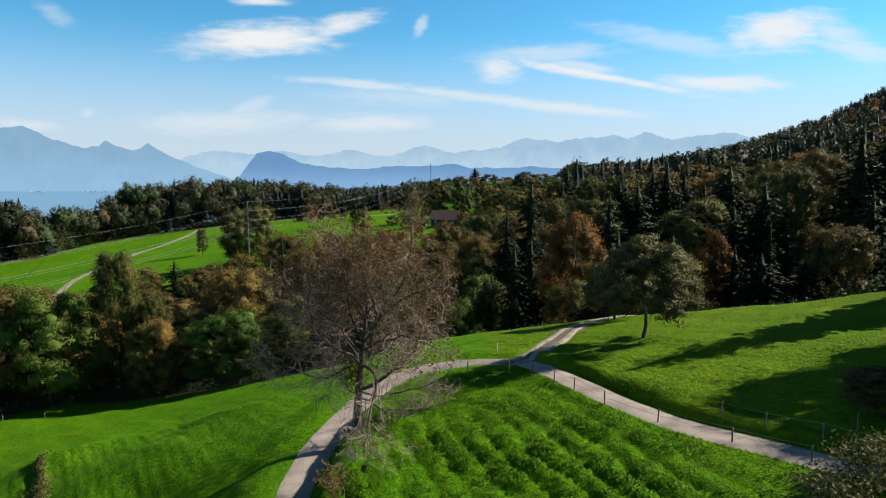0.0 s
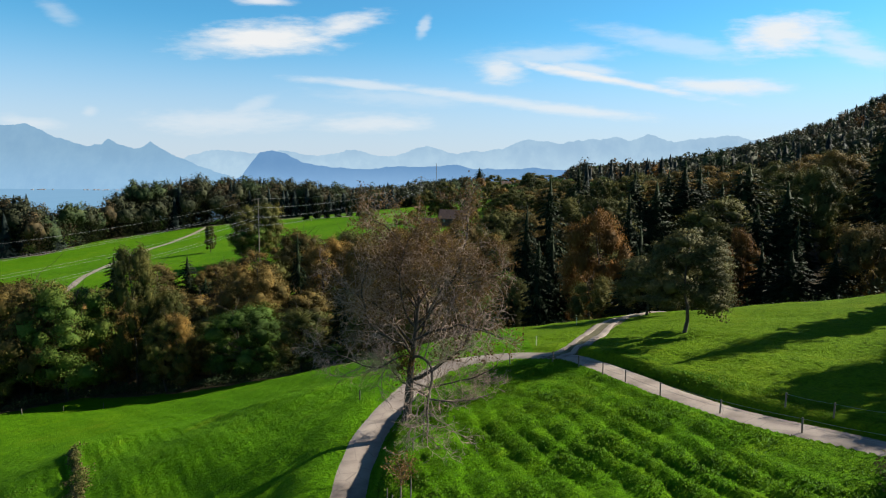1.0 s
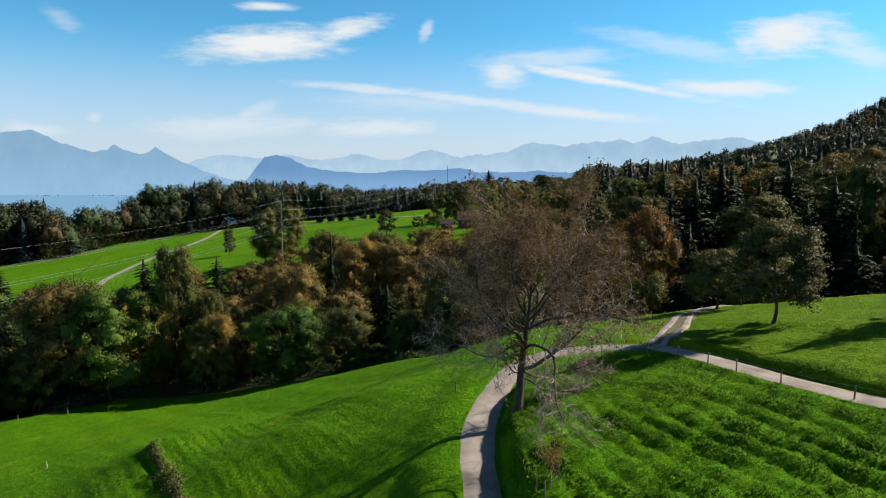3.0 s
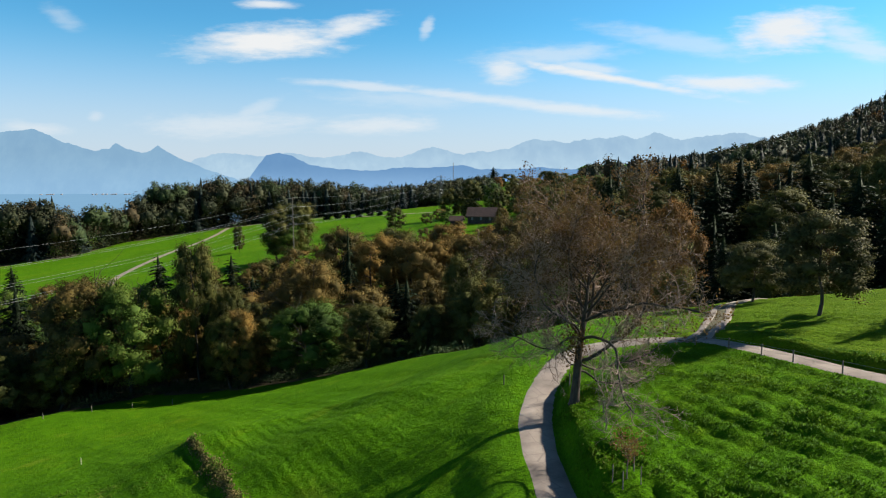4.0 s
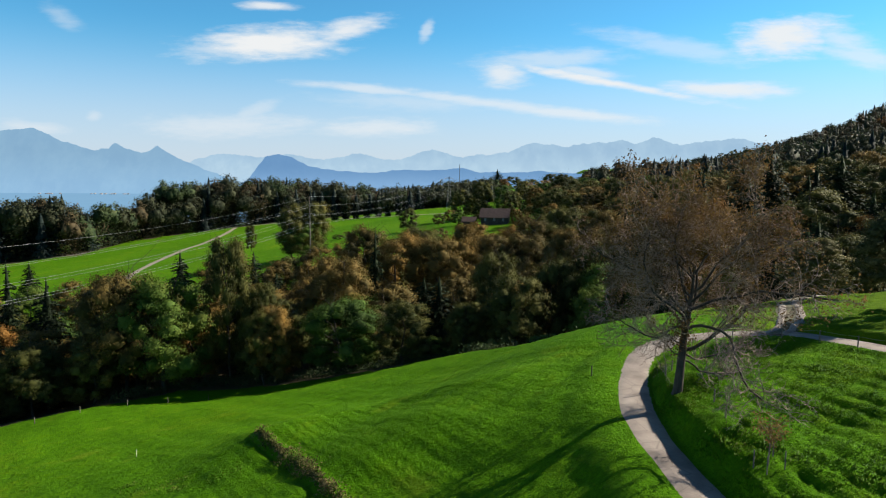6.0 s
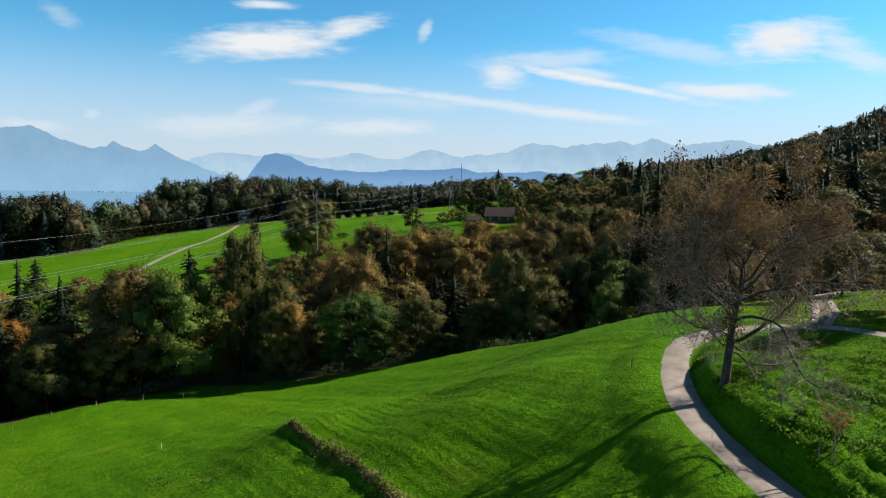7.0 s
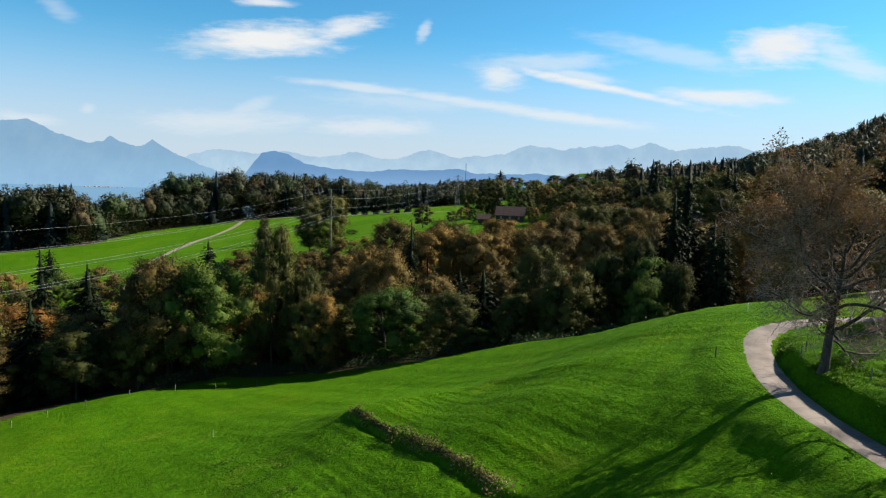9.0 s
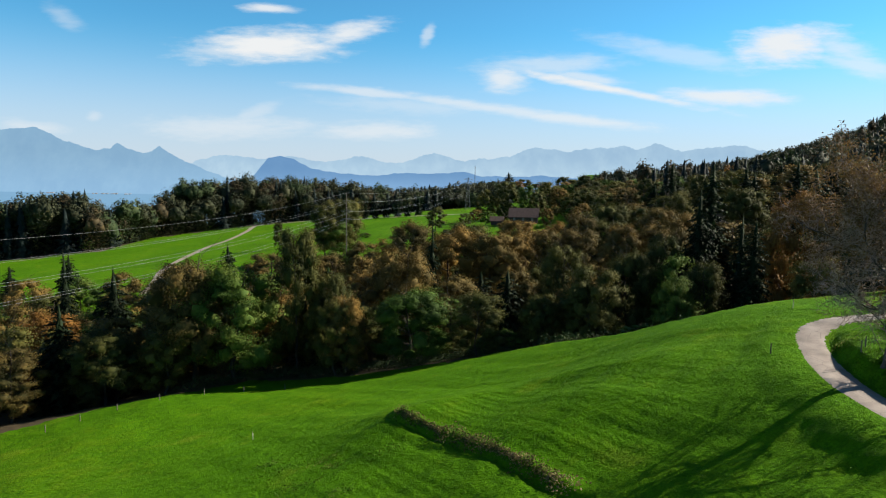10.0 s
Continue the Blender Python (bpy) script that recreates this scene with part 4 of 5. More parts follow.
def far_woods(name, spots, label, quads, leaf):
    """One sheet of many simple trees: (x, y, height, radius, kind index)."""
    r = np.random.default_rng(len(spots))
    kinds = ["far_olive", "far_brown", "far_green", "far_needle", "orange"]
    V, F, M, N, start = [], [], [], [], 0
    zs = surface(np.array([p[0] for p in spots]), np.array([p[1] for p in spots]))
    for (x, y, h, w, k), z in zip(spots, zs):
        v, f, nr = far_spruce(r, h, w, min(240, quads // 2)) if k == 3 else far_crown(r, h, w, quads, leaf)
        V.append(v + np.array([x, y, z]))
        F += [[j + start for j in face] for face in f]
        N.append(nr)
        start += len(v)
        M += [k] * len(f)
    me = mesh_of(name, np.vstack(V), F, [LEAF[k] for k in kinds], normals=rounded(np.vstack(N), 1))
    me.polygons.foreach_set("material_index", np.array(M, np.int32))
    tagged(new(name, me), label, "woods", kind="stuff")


spots = []
for k in range(2600):
    x = rng.uniform(-420, 20)
    y = far_edge(x) + rng.uniform(0, 1) ** 1.6 * 110
    if len(spots) < 520 and all((x - p[0]) ** 2 + (y - p[1]) ** 2 > 44 for p in spots):
        edge = y - far_edge(x) < 12
        kind = int(rng.choice(5, p=[0.50, 0.14, 0.14, 0.22, 0.0]))
        if x < -250 and y > far_edge(x) + 45:
            continue
        tall = np.interp(x, [-420, -272, -266, -253, -246, -200, -150, -127, -80, 20], [38, 38, 29, 29, 40, 43, 36, 31, 24, 22])
        spots.append((x, y, tall * (rng.uniform(0.6, 0.85) if edge and x > -250 else rng.uniform(0.82, 1.04)), rng.uniform(7.5, 11), kind))
for k in range(90):
    x = rng.uniform(-380, -264)
    spots.append((x, far_edge(x) + rng.uniform(0, 42), rng.uniform(28, 39), rng.uniform(7, 10), int(rng.choice([0, 0, 1, 3, 3]))))
for k in range(40):
    spots.append((rng.uniform(-276, -244), rng.uniform(440, 530), rng.uniform(26, 32), rng.uniform(7, 10), int(rng.choice([0, 0, 3]))))
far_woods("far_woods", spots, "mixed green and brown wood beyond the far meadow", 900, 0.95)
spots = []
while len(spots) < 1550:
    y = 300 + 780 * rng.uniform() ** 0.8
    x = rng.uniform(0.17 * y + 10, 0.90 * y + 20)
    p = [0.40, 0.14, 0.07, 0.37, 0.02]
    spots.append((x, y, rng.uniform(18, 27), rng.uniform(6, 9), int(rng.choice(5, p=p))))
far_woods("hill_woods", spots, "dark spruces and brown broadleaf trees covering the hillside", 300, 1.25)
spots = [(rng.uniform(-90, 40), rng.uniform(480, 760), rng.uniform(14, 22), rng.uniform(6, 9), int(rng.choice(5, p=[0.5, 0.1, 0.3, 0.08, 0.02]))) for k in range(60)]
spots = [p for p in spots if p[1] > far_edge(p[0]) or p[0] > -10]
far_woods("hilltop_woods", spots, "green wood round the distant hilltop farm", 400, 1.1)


def shrub_row(name, line, label, kind, count, spread, tall, seed, leaf):
    """Undergrowth along a line, too tangled to count."""
    r = np.random.default_rng(seed)
    i = r.integers(len(line), size=count)
    P2 = line[i] + r.normal(size=(count, 2)) * spread
    lump = 0.55 + 0.45 * np.sin(i * 0.21 + seed) * np.cos(i * 0.083 + seed * 3)
    z = surface(P2[:, 0], P2[:, 1]) + r.uniform(0.05, 1, count) ** 0.8 * tall * lump
    C = np.column_stack([P2, z])
    V, F = clumps(C, leaf * r.uniform(0.5, 1.4, count), np.tile([0.3, -0.4, 0.6], (count, 1)), r, 1.0)
    return tagged(new(name, mesh_of(name, V, F, [LEAF[kind]])), label, "shrubs", kind="stuff")


# both rows: shade at the wood's foot is coloured into their dark leaves
edge_x = np.linspace(-92, 18, 300)
shrub_row("undergrowth", np.column_stack([edge_x, crest(edge_x) + 14]), "shrubs along the foot of the wood, leaf colour darkened as shade", "far_green", 14000, 2.2, 2.6, 3, 0.26)
edge_x = np.linspace(14, 110, 200)
shrub_row("hedge_growth", np.column_stack([edge_x, crest(np.minimum(edge_x, 60)) + 15]), "shrubs along the foot of the hillside wood, leaf colour darkened as shade", "far_green", 12000, 1.8, 4.5, 5, 0.26)

# ---- the bare cherry tree by the lane ----


def cherry_tree():
    r = np.random.default_rng(21)
    root = new("cherry_tree")
    root.location = (-6.6, 47.4, spot(-6.6, 47.4) - 0.1)
    tagged(root, "nearly bare old cherry tree with red-brown twigs beside the lane", "tree")
    thick, thin, fine, leaves = [], [], [], []

    def grow(p, d, length, rad, level, lift):
        n = (12, 8, 4, 2)[level]
        step = length / n
        d = d / np.linalg.norm(d)
        for k in range(n):
            f = (k + 1) / n
            d = d + r.normal(size=3) * (0.2, 0.27, 0.3, 0.3)[level] + np.array([0, 0, lift * 0.1])
            d /= np.linalg.norm(d)
            q = p + d * step
            r2 = rad * (1 - 0.75 / n)
            (thick if level == 0 else thin if level == 1 else fine).append((p, q, rad, r2))
            kids = (r.uniform() < 0.92, r.uniform() < 0.95, True, False)[level]
            if kids and (f > 0.24 or level > 0):
                for c in range((2, 1 + (r.uniform() < 0.25), 1 + (r.uniform() < 0.4), 0)[level]):
                    side = np.cross(d, r.normal(size=3))
                    side /= np.linalg.norm(side)
                    nd = d * 0.62 + side * 0.8 + np.array([0, 0, 0.12 * lift])
                    grow(q, nd, length * (0.40, 0.44, 0.5, 0)[level] * (1.05 - 0.45 * f) * r.uniform(0.7, 1.25), max(r2 * 0.5, (0.024, 0.015, 0.011, 0)[level]), level + 1, lift * 0.6)
            p, rad = q, r2
        if level >= 2 and p[2] > 6.0 and r.uniform() < 0.2 + 0.06 * max(0.0, p[2] - 7.5):
            leaves.append(p)

    # trunk with a flared foot
    trunk = [((0, 0, -0.1), (0.02, 0, 0.35), 0.48, 0.36), ((0.02, 0, 0.35), (0.1, 0, 1.6), 0.36, 0.31), ((0.1, 0, 1.6), (0.22, 0.05, 3.0), 0.31, 0.29), ((0.22, 0.05, 3.0), (0.32, 0.1, 4.3), 0.29, 0.25), ((0.32, 0.1, 4.3), (0.5, 0.0, 5.8), 0.25, 0.2), ((0.5, 0.0, 5.8), (0.75, 0.1, 7.6), 0.2, 0.14), ((0.75, 0.1, 7.6), (0.9, 0.2, 9.6), 0.14, 0.08)]
    LIMBS = [
        (2.6, 4, -2, 6.4, 0.085, 0.1), (3.3, -15, -8, 7.2, 0.16, 2.0), (3.2, 22, 0, 6.6, 0.085, 0.9), (3.7, 172, 12, 6.6, 0.07, 0.15), (2.9, 186, 16, 3.2, 0.06, 0.8), (5.0, 186, 22, 7.8, 0.085, 0.1),
        (4.5, 62, 38, 8.8, 0.12, 0.6), (4.8, -62, 36, 8.8, 0.12, 0.6), (5.0, 122, 38, 8.6, 0.11, 0.5), (5.2, 245, 36, 8.4, 0.11, 0.5), (5.3, 12, 30, 9.8, 0.12, 0.5), (5.9, 168, 34, 9.0, 0.10, 0.3),
        (6.3, -28, 30, 9.0, 0.11, 0.4), (6.6, 92, 40, 7.4, 0.10, 0.4), (6.9, 300, 38, 7.4, 0.10, 0.4), (7.2, 200, 36, 8.0, 0.10, 0.2), (7.6, 20, 34, 8.0, 0.10, 0.2), (8.2, 100, 52, 5.8, 0.08, 0.2), (8.6, 160, 46, 6.4, 0.08, 0.2), (9.0, -10, 48, 6.0, 0.08, 0.2),
    ]
    for h, az, el, length, rad, lift in LIMBS:
        x = np.interp(h, [0, 3, 4.3, 5.8, 7.6, 9.6], [0, 0.22, 0.32, 0.5, 0.75, 0.9])
        a, e = radians(az), radians(el)
        grow(np.array([x, 0.05, h]), np.array([math.cos(a) * math.cos(e), math.sin(a) * math.cos(e), math.sin(e)]), length * (1.14 + 0.1 * math.cos(a)), rad, 0, lift)
    V, F = tubes(trunk, 14)
    part("trunk", mesh_of("trunk", V, F, [BARK], True), root, "grey cracked bark trunk")
    V, F = tubes(thick, 8)
    tagged(part("limb", mesh_of("limb", V, F, [BARK], True), root), kind="stuff")
    V, F = tubes(thin, 5)
    tagged(part("branchwork", mesh_of("branchwork", V, F, [TWIG], True), root), kind="stuff")
    V, F = tubes(fine, 3)
    tagged(part("twigwork", mesh_of("twigwork", V, F, [TWIG]), root, "red-brown bare twigs"), kind="stuff")
    L = np.array(leaves)
    L = np.repeat(L, 4, 0) + r.normal(size=(4 * len(L), 3)) * 0.2
    ivy = np.column_stack([r.normal(size=(1100, 2)) * 0.5 + np.array([-0.1, 0.0]), 4.7 + 0.7 * r.normal(size=1100)])
    L = np.vstack([L, ivy])
    V, F = clumps(L, r.uniform(0.06, 0.15, len(L)), r.normal(size=(len(L), 3)), r)
    part("leaves", mesh_of("leaves", V, F, [LEAF["dry"]]), root, "last dry russet leaves")


cherry_tree()

# ---- sapling with stakes, shrubs ----


def stick(name, x, y, h, rad, mat, label, group="", category="post", lean=(0, 0), sides=7):
    z = spot(x, y)
    V, F = tubes([((0, 0, -0.25), (lean[0] * 0.9, lean[1] * 0.9, h * 0.94), rad, rad * 0.93), ((lean[0] * 0.9, lean[1] * 0.9, h * 0.94), (lean[0], lean[1], h), rad * 0.93, rad * 0.6)], sides)
    n = len(V)
    V = np.vstack([V, [(lean[0], lean[1], h)]])
    F = F.tolist() + [(n - sides + i, n - sides + (i + 1) % sides, n) for i in range(sides)]
    ob = new(name, mesh_of(name, V, F, [mat], False))
    ob.location = (x, y, z)
    return tagged(ob, label, category, group)


def sapling(x, y):
    r = np.random.default_rng(5)
    root = new("young_fruit_tree")
    root.location = (x, y, spot(x, y))
    tagged(root, "young fruit tree with sparse reddish leaves between stakes", "tree")
    seg, P = [((0, 0, -0.1), (0.03, 0, 1.2), 0.045, 0.035)], []
    for k in range(16):
        a = k * 2.4
        p, d = np.array([0.03, 0, 1.0 + 0.06 * k]), np.array([math.cos(a) * 0.7, math.sin(a) * 0.7, 0.75])
        for j in range(5):
            q = p + d * 0.22 + r.normal(size=3) * 0.05
            seg.append((p, q, 0.016 - 0.0025 * j, 0.014 - 0.0025 * j))
            P += list(q + r.normal(size=(7, 3)) * 0.14)
            p = q
    V, F = tubes(seg, 5)
    part("trunk", mesh_of("trunk", V, F, [TWIG], True), root)
    P = np.array(P)
    V, F = clumps(P, r.uniform(0.05, 0.13, len(P)), r.normal(size=P.shape), r)
    part("crown", mesh_of("crown", V, F, [LEAF["dry"]]), root)


sapling(-6.2, 34.5)
for dx, dy in ((-0.75, 0.1), (0.55, 0.6), (0.6, -0.6), (-0.4, -0.7)):
    stick("stake", -6.2 + dx, 34.5 + dy, 1.05, 0.035, POST, "thin wooden stake guarding the young tree", "stakes round the young tree", "stake")


def shrub(x, y, r0, h, kind, count, leaf, label, seed):
    r = np.random.default_rng(seed)
    root = new("shrub")
    root.location = (x, y, spot(x, y))
    tagged(root, label, "shrub")
    seg = []
    for k in range(14):
        a = k * 2.4
        seg.append(((0, 0, 0), (math.cos(a) * r0 * 0.8, math.sin(a) * r0 * 0.8, h * r.uniform(0.5, 0.95)), 0.03, 0.008))
    V, F = tubes(seg, 4)
    part("stems", mesh_of("stems", V, F, [TWIG]), root)
    d = r.normal(size=(count, 3))
    d /= np.linalg.norm(d, axis=1)[:, None]
    P = d * r.uniform(0.5, 1.05, (count, 1)) * np.array([r0, r0, h * 0.55]) * (1 + 0.25 * np.sin(d[:, :1] * 7 + d[:, 1:2] * 5)) + np.array([0, 0, h * 0.5])
    P[:, 2] = np.maximum(P[:, 2], 0.05)
    V, F = clumps(P, leaf * r.uniform(0.5, 1.4, count), d, r)
    part("leaves", mesh_of("leaves", V, F, [LEAF[kind]]), root)


shrub(20.6, 28.6, 2.4, 2.2, "pear", 2600, 0.14, "dense grey-leaved shrub beside the lane", 3)
shrub(17.6, 27.4, 1.8, 1.5, "pear", 1500, 0.14, "low grey-leaved shrub beside the lane", 8)

# ---- fences and markers ----
FENCE = [(2.3, 58.6), (6.0, 57.2), (7.8, 54.4), (9.1, 51.4), (10.2, 48.7), (11.6, 44.8), (13.9, 40.3), (16.8, 36.0), (19.3, 32.3)]
for k, (x, y) in enumerate(FENCE):
    stick("fence_post", x, y, 0.98, 0.055, POST, "weathered wooden fence post at the lane edge", "fence posts along the lane", lean=(0.05 * math.sin(k * 2.3), 0.03 * math.cos(k * 1.7)))


def fence_wire(points, h, label):
    for (a, b), (c, d) in zip(points[:-1], points[1:]):
        p, q = np.array([a, b, spot(a, b) + h]), np.array([c, d, spot(c, d) + h])
        m = (p + q) / 2 - np.array([0, 0, 0.05])
        V, F = tubes([(p, m, 0.008, 0.008), (m, q, 0.008, 0.008)], 4)
        tagged(new("fence_wire", mesh_of("fence_wire", V, F, [WIRE])), label, "wire", "fence wires along the lane")


fence_wire(FENCE, 0.9, "thin wire strung along the lane fence")
fence_wire(FENCE, 0.5, "thin wire strung along the lane fence")
UPPER = [(17.7, 39.6), (19.3, 37.2), (21.2, 34.6), (23.0, 31.6)]
for x, y in UPPER:
    stick("fence_post", x, y, 0.95, 0.05, POST, "weathered wooden fence post above the lane", "fence posts above the lane")
fence_wire(UPPER, 0.85, "thin wire strung above the lane")
stick("fence_post", 23.6, 35.4, 1.15, 0.05, POST, "thin pale post on the slope above the lane", "fence posts above the lane")
for x, y, h, lab in ((5.5, 63.9, 1.0, "pale yellow marker post in the grass"), (-1.9, 69.5, 1.0, "pale yellow marker post in the grass"), (11.6, 74.0, 0.9, "pale marker post in the grass by the track"), (-63.6, 79.9, 0.95, "pale stake in the lower meadow")):
    stick("marker_post", x, y, h, 0.04, PALEPOST if h > 0.8 else POST, lab, "marker posts in the meadow")
for x, y in ((-6.3, 51.0), (-5.6, 51.6), (-5.2, 44.2), (-5.8, 40.9), (-11.2, 55.4)):
    stick("fence_post", x, y, 0.9, 0.05, POST, "short wooden post on the grass bank", "posts on the bank")
for k, (x, y) in enumerate([(-85, 120.2), (-91.4, 115.4), (-96.8, 110.6), (-101, 106.4), (-104.6, 102.6), (-78, 122.0), (-70, 121.8)]):
    stick("fence_post", x, y, 1.2, 0.07, POST, "wooden fence post at the foot of the wood", "posts along the wood")

# ---- power line ----


def power_pole(x, y, top, arms, mat, label, rad, sides=9):
    z0 = spot(x, y)
    root = new("power_pole")
    root.location = (x, y, z0)
    tagged(root, label, "power pole", "power poles")
    H = top - z0
    V, F = tubes([((0, 0, -0.5), (0, 0, H * 0.5), rad, rad * 0.82), ((0, 0, H * 0.5), (0, 0, H), rad * 0.82, rad * 0.6)], sides)
    part("pole", mesh_of("pole", V, F, [mat], True), root)
    for down, half in arms:
        V, F = tubes([((-half, -0.28 * half, H - down), (half, 0.28 * half, H - down), 0.10, 0.10)], 4)
        part("crossarm", mesh_of("crossarm", V, F, [STEEL]), root)
        for sx in (-1, 1):
            V, F = tubes([((sx * half * 0.95, sx * 0.27 * half, H - down - 0.7), (sx * half * 0.95, sx * 0.27 * half, H - down), 0.09, 0.06)], 6)
            part("insulator", mesh_of("insulator", V, F, [STEEL]), root)
    return root


def lattice_pylon(x, y, top, arms, label):
    """Four leaning corner legs braced with diagonals, and pointed crossarms."""
    z0 = spot(x, y)
    root = new("power_pylon")
    root.location = (x, y, z0)
    tagged(root, label, "power pylon", "power poles")
    H = top - z0

    def corner(i, f):
        w = 1.9 * (1 - f) ** 1.3 + 0.28
        return np.array([w * (1, -1, -1, 1)[i], w * (1, 1, -1, -1)[i], H * f])

    for i in range(4):
        V, F = tubes([(corner(i, k / 10), corner(i, (k + 1) / 10), 0.13, 0.12) for k in range(10)], 5)
        part("leg", mesh_of("leg", V, F, [STEEL]), root)
        V, F = tubes([(corner(i, k / 10), corner((i + 1) % 4, (k + 1) / 10), 0.06, 0.06) for k in range(10)] + [(corner((i + 1) % 4, k / 10), corner(i, (k + 1) / 10), 0.06, 0.06) for k in range(10)], 4)
        part("bracing", mesh_of("bracing", V, F, [STEEL]), root)
    for down, half in arms:
        z = H - down
        for sx in (-1, 1):
            tip = np.array([sx * half, 0.28 * sx * half, z])
            V, F = tubes([((0, 0.3, z), tip, 0.11, 0.07), ((0, -0.3, z), tip, 0.11, 0.07), ((0, 0, z + 0.9), tip, 0.09, 0.06)], 4)
            part("crossarm", mesh_of("crossarm", V, F, [STEEL]), root)
            V, F = tubes([(tip - np.array([0, 0, 0.8]), tip, 0.11, 0.08)], 6)
            part("insulator", mesh_of("insulator", V, F, [STEEL]), root)


ARMS = ((3.2, 1.4), (7.2, 2.0), (10.6, 1.6))
POLES = [(-22.5, 520, 14.5), (-80.5, 267, 7.0), (-129, 52, 4.5)]
lattice_pylon(*POLES[0], ((1.6, 3.4), (4.4, 4.2), (7.2, 3.4)), "grey steel lattice power pylon with three crossarms")
for x, y, top in POLES[1:]:
    power_pole(x, y, top, ARMS, POST, "tall slim weathered power pole with crossarms", 0.26)


def power_wire(down, off):
    seg = []
    for (a, b, c), (d, e, f) in zip(POLES[:-1], POLES[1:]):
        p, q = np.array([a + off, b + 0.28 * off, c - down]), np.array([d + off, e + 0.28 * off, f - down])
        last = p
        for k in range(1, 25):
            t = k / 24
            w = p + (q - p) * t - np.array([0, 0, 4 * 4.2 * t * (1 - t)])
            seg.append((last, w, 0.02, 0.02))
            last = w
    V, F = tubes(seg, 4)
    tagged(new("power_wire", mesh_of("power_wire", V, F, [WIRE])), "thin bright power wire sagging between the poles", "wire", "power wires")


power_wire(0.1, 0.0)
for down, half in ARMS:
    for sx in (-1, 1):
        power_wire(down + 0.7, sx * half * 0.95)
# a tall thin mast on the distant hill
stick("mast", -12, 640, 38, 0.3, STEEL, "thin tall mast among the distant trees", category="mast")

# ---- buildings ----


def house(name, x, y, w, d, h, roof_h, turn, wall, label, category, z=None, windows=0):
    root = new(name)
    root.location = (x, y, spot(x, y) - 0.3 if z is None else z)
    root.rotation_euler = (0, 0, radians(turn))
    tagged(root, label, category)
    a, b = w / 2, d / 2
    V = [(-a, -b, 0), (a, -b, 0), (a, b, 0), (-a, b, 0), (-a, -b, h), (a, -b, h), (a, b, h), (-a, b, h), (-a, 0, h + roof_h * 0.94), (a, 0, h + roof_h * 0.94)]
    F = [(0, 1, 5, 4), (2, 3, 7, 6), (1, 2, 6, 9, 5), (3, 0, 4, 8, 7), (0, 3, 2, 1)]
    part("wall", mesh_of("wall", V, F, [wall]), root)
    o, t = 0.9, 0.22
    s = roof_h / b
    for sy in (-1, 1):
        V = []
        for zz in (0, t):
            V += [(-a - o, sy * (b + o), h - s * o + zz), (a + o, sy * (b + o), h - s * o + zz), (a + o, 0, h + roof_h + zz), (-a - o, 0, h + roof_h + zz)]
        F = [(0, 1, 2, 3), (4, 5, 6, 7), (0, 1, 5, 4), (1, 2, 6, 5), (2, 3, 7, 6), (3, 0, 4, 7)]
        part("roof", mesh_of("roof", V, F, [ROOF]), root)
    for k in range(windows):
        cx = -a + w * (k + 0.5) / windows
        V = [(cx - 0.6, -b - 0.05, h * 0.45), (cx + 0.6, -b - 0.05, h * 0.45), (cx + 0.6, -b - 0.05, h * 0.8), (cx - 0.6, -b - 0.05, h * 0.8), (cx - 0.6, -b + 0.1, h * 0.45), (cx + 0.6, -b + 0.1, h * 0.45), (cx + 0.6, -b + 0.1, h * 0.8), (cx - 0.6, -b + 0.1, h * 0.8)]
        part("window", mesh_of("window", V, [(0, 1, 2, 3), (0, 4, 5, 1), (1, 5, 6, 2), (2, 6, 7, 3), (3, 7, 4, 0)], [STEEL]), root)


house("barn", 1.5, 342, 14, 9, 4.4, 3.8, -12, BOARD, "dark boarded barn with a broad brown tiled roof", "barn", windows=3)
house("shed", -12, 350, 6, 5, 2.6, 1.8, -12, BOARD, "small dark shed beside the barn", "shed")
house("farmhouse", 34, 820, 12, 10, 6, 5, 60, PLASTER, "white house with a brown roof on the distant hill", "house", windows=3)
house("farmhouse", 62, 700, 9, 8, 9, 3, 10, PLASTER, "tall white house among the distant trees", "house", windows=2)
hr = np.random.default_rng(4)
for k in range(34):
    x, y = -820 + hr.uniform(-90, 100), 1330 + hr.uniform(-60, 80)
    house("town_house", x, y, hr.uniform(10, 16), hr.uniform(9, 12), hr.uniform(6, 11), 4, hr.uniform(0, 90), PLASTER, "small pale house of the town by the lake", "house", windows=0)

# the town on the far shore of the lake, too small to count
V, F = [], []
for k in range(16):
    x, y = hr.choice([-2240, -2200, -2150, -2080, -2560]) + hr.normal() * 34, 4120 + hr.uniform(-8, 8)
    w, h, i = hr.uniform(3, 7), hr.uniform(1.5, 4), len(V)
    V += [(x - w, y - 6, -124), (x + w, y - 6, -124), (x + w, y + 6, -124), (x - w, y + 6, -124), (x - w, y - 6, h - 123), (x + w, y - 6, h - 123), (x + w, y + 6, h - 123), (x - w, y + 6, h - 123), (x - w, y, h - 121), (x + w, y, h - 121)]
    F += [[i + j for j in f] for f in ((0, 1, 5, 4), (1, 2, 6, 9, 5), (2, 3, 7, 6), (3, 0, 4, 8, 7), (4, 5, 9, 8), (6, 7, 8, 9))]
tagged(new("shore_town", mesh_of("shore_town", V, F, [LANE])), "tiny white houses on the far lake shore", "town", kind="stuff")

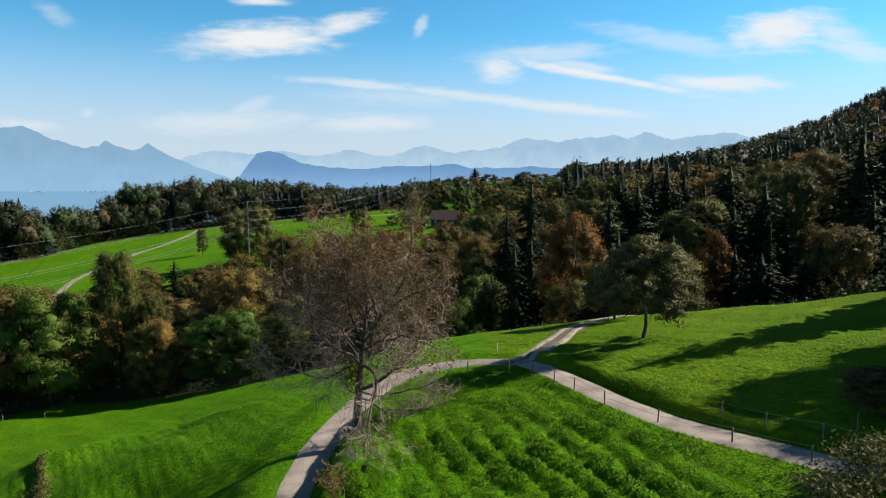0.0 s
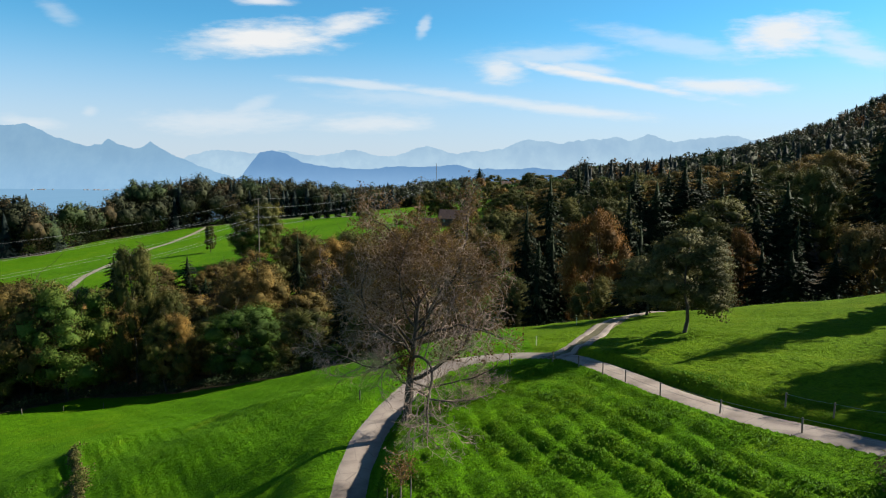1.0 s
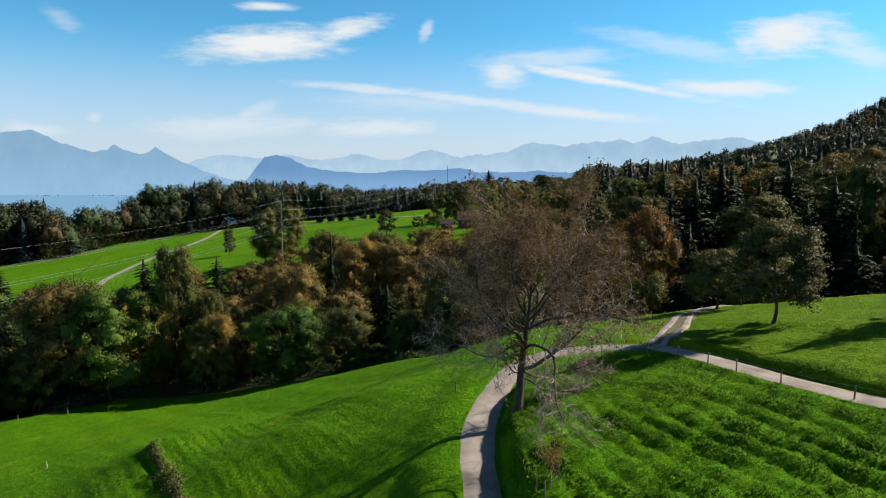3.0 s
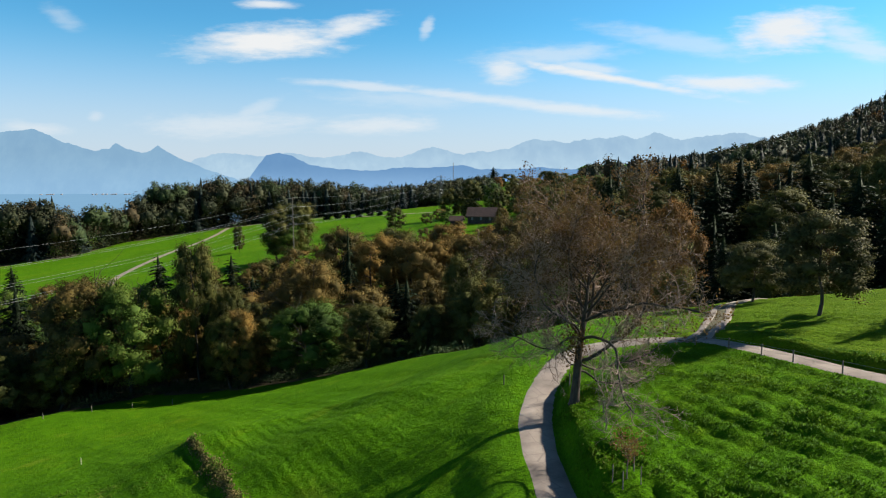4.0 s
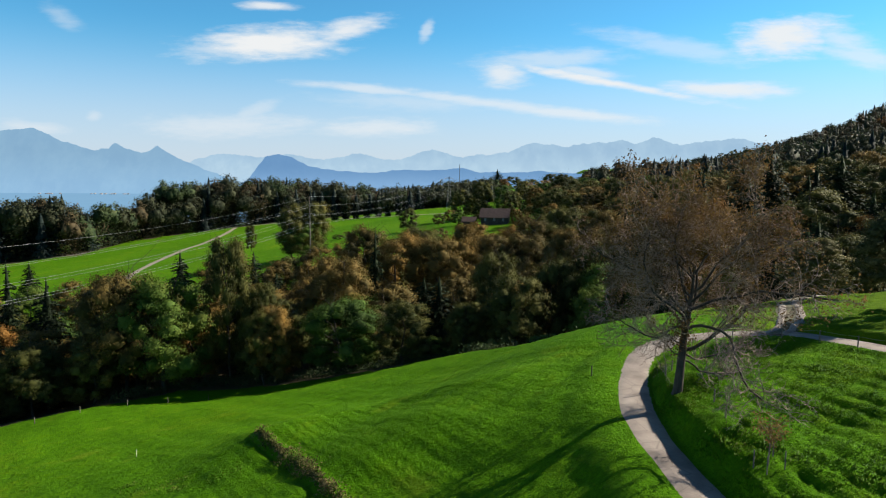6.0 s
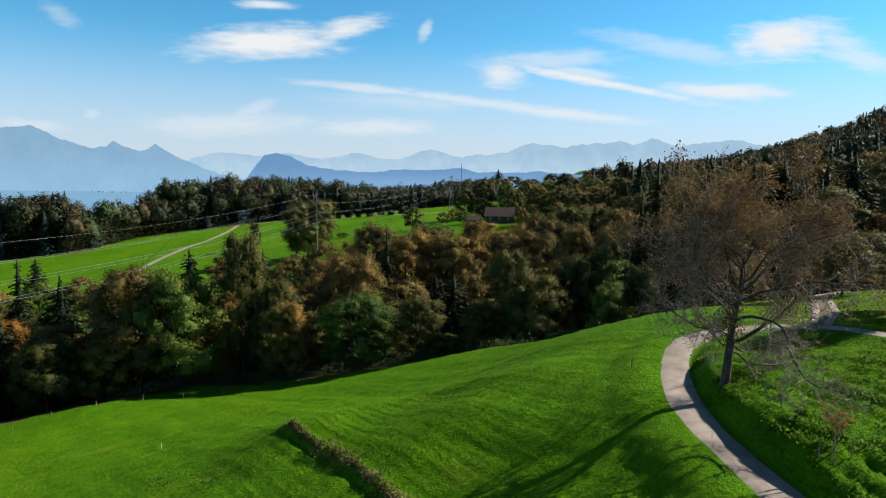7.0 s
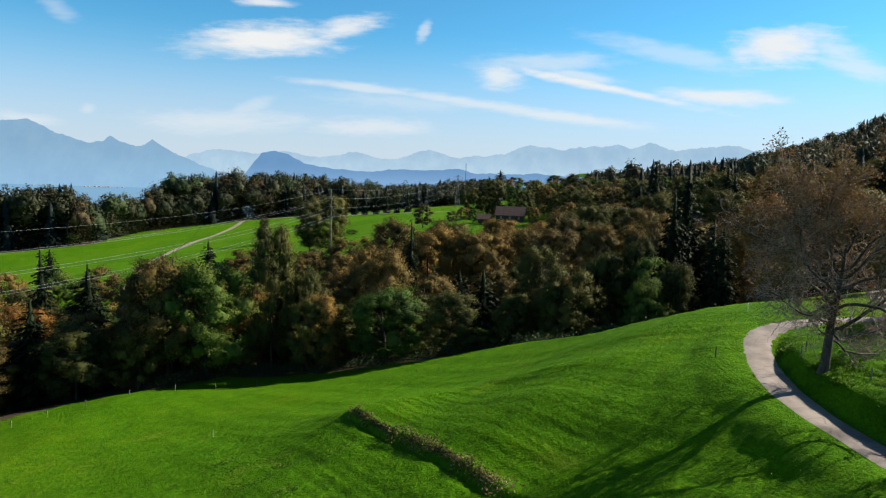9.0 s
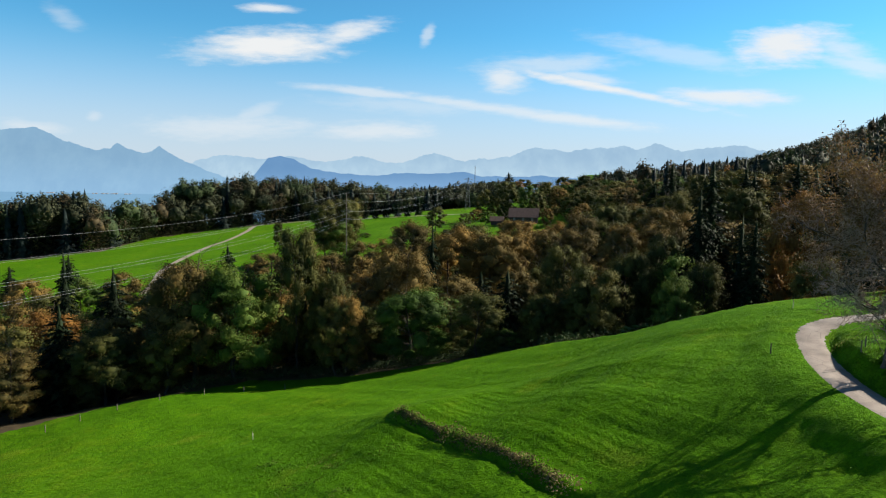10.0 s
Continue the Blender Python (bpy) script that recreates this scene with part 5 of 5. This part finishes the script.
# ---- far field paths ----
FAR_PATHS = [[(-150, 235), (-158, 262), (-170, 300), (-178, 372), (-177, 406), (-180, 450), (-188, 500)], [(-186, 505), (-150, 522), (-120, 520), (-93, 500), (-60, 492), (-26, 480), (6, 470)]]
for k, pts in enumerate(FAR_PATHS):
    ribbon("path_%d" % (k + 1), smooth_line(pts, 3.0), 1.9, 0.12, LANE, "pale gravel path across the far meadow", 0.2, across=3, seed=k)

# ---- grass ----


def tufts(name, count, xr, yr, keep, kind, size, label, seed, lift=0.4):
    r = np.random.default_rng(seed)
    x, y = r.uniform(*xr, count), r.uniform(*yr, count)
    d, _, _ = near_line(x, y, MAIN_LINE)
    dt, _, _ = near_line(x, y, TRACK_LINE)
    ok = keep(x, y) & (d > 1.35) & (dt > 1.3)
    x, y = x[ok], y[ok]
    row = np.abs(np.sin((x * 0.97 + y * 0.25) * math.pi / 1.7 + 0.32 * soft_noise(x, y, 1.9, 5.0)))
    keep2 = r.uniform(size=len(x)) < 0.25 + 0.75 * row
    x, y = x[keep2], y[keep2]
    s = size * r.uniform(0.5, 1.5, len(x)) * (0.75 + 0.25 * soft_noise(x, y, 1.7, 2.0))
    s = np.maximum(s, 0.05)
    n = len(x)
    base = np.column_stack([x, y, surface(x, y) - 0.02])
    a = r.uniform(0, 2 * math.pi, n)
    across = np.column_stack([np.cos(a), np.sin(a), np.zeros(n)]) * (s * r.uniform(0.16, 0.34, n))[:, None]
    tip = np.column_stack([r.normal(size=n) * 0.45, r.normal(size=n) * 0.45, np.ones(n)]) * s[:, None]
    mid = base + tip * 0.55
    across[across[:, 0] < 0] *= -1
    V = np.stack([base - across * 0.6, base + across * 0.6, mid + across, base + tip, mid - across], 1).reshape(-1, 3)
    F = np.arange(5 * n).reshape(-1, 5)
    up = rounded(np.array([0, 0, 1.0]) + r.normal(size=(n, 3)) * 0.35, 5)
    tagged(new(name, mesh_of(name, V, F, [LEAF[kind]], normals=up)), label, "grass", kind="stuff")


tufts("field_grass", 120000, (-9, 24), (27, 58), lambda x, y: x < 12 + (58 - y) * 0.45, "blade", 0.11, "lush tufted grass between the lanes", 1)
tufts("lush_clumps", 110000, (-8, 24), (27, 54), lambda x, y: (x < 11 + (58 - y) * 0.45) & (soft_noise(x, y, 0.6, 4.0) > 0.0), "blade", 0.115, "taller lush clumps of grass between the lanes", 6)
tufts("slope_grass", 30000, (-45, -10), (30, 66), lambda x, y: y > 30, "blade", 0.09, "short tufted grass on the slope below the lane", 2)
tufts("bank_grass", 2600, (-8, -4), (28, 56), lambda x, y: True, "rough", 0.16, "longer weedy grass on the lane bank", 3)
tufts("hill_grass", 22000, (8, 48), (32, 80), lambda x, y: x > 12 + (58 - y) * 0.3, "blade", 0.085, "short grass on the slope above the lane", 4)
r9 = np.random.default_rng(9)
i9 = r9.integers(6, len(DITCH) - 18, size=4200)
lump9 = 0.45 + 0.35 * np.sin(i9 * 0.55) + 0.35 * np.sin(i9 * 0.23 + 1.0)
P9 = offset_line(DITCH, 0.75)[i9] + r9.normal(size=(4200, 2)) * (0.16 + 0.45 * np.abs(lump9))[:, None]
C9 = np.column_stack([P9, surface(P9[:, 0], P9[:, 1]) + r9.uniform(0.0, 0.62, 4200) * np.maximum(0.1, lump9)])
V, F = clumps(C9, r9.uniform(0.05, 0.2, 4200), np.tile([0.2, -0.3, 0.8], (4200, 1)), r9, 0.8)
tagged(new("weed_strip", mesh_of("weed_strip", V, F, [LEAF["tan"]])), "rough unmown strip of weeds along the ditch", "grass", kind="stuff")

# low tangles of dock and dry stalks left standing in the meadow
WEEDS = [(-50.9, 62.7, 0.9), (-55.5, 63.2, 1.2), (-48.2, 53.5, 0.7), (-45.4, 59.8, 1.0), (-50.2, 60.5, 0.6), (-57.5, 66.0, 0.7), (-53, 57.5, 0.8)]
Q9 = np.vstack([r9.normal(size=(120, 2)) * np.array([1.3 * a, 0.7 * a]) + np.array([x, y]) for x, y, a in WEEDS])
C9 = np.column_stack([Q9, surface(Q9[:, 0], Q9[:, 1]) + r9.uniform(0.0, 0.25, len(Q9)) ** 1.3])
V, F = clumps(C9, r9.uniform(0.05, 0.17, len(Q9)), np.tile([0.2, -0.3, 0.8], (len(Q9), 1)), r9, 0.8)
tagged(new("meadow_weeds", mesh_of("meadow_weeds", V, F, [LEAF["rough"]])), "low scattered weeds and dry stalks in the meadow", "weeds", kind="stuff")
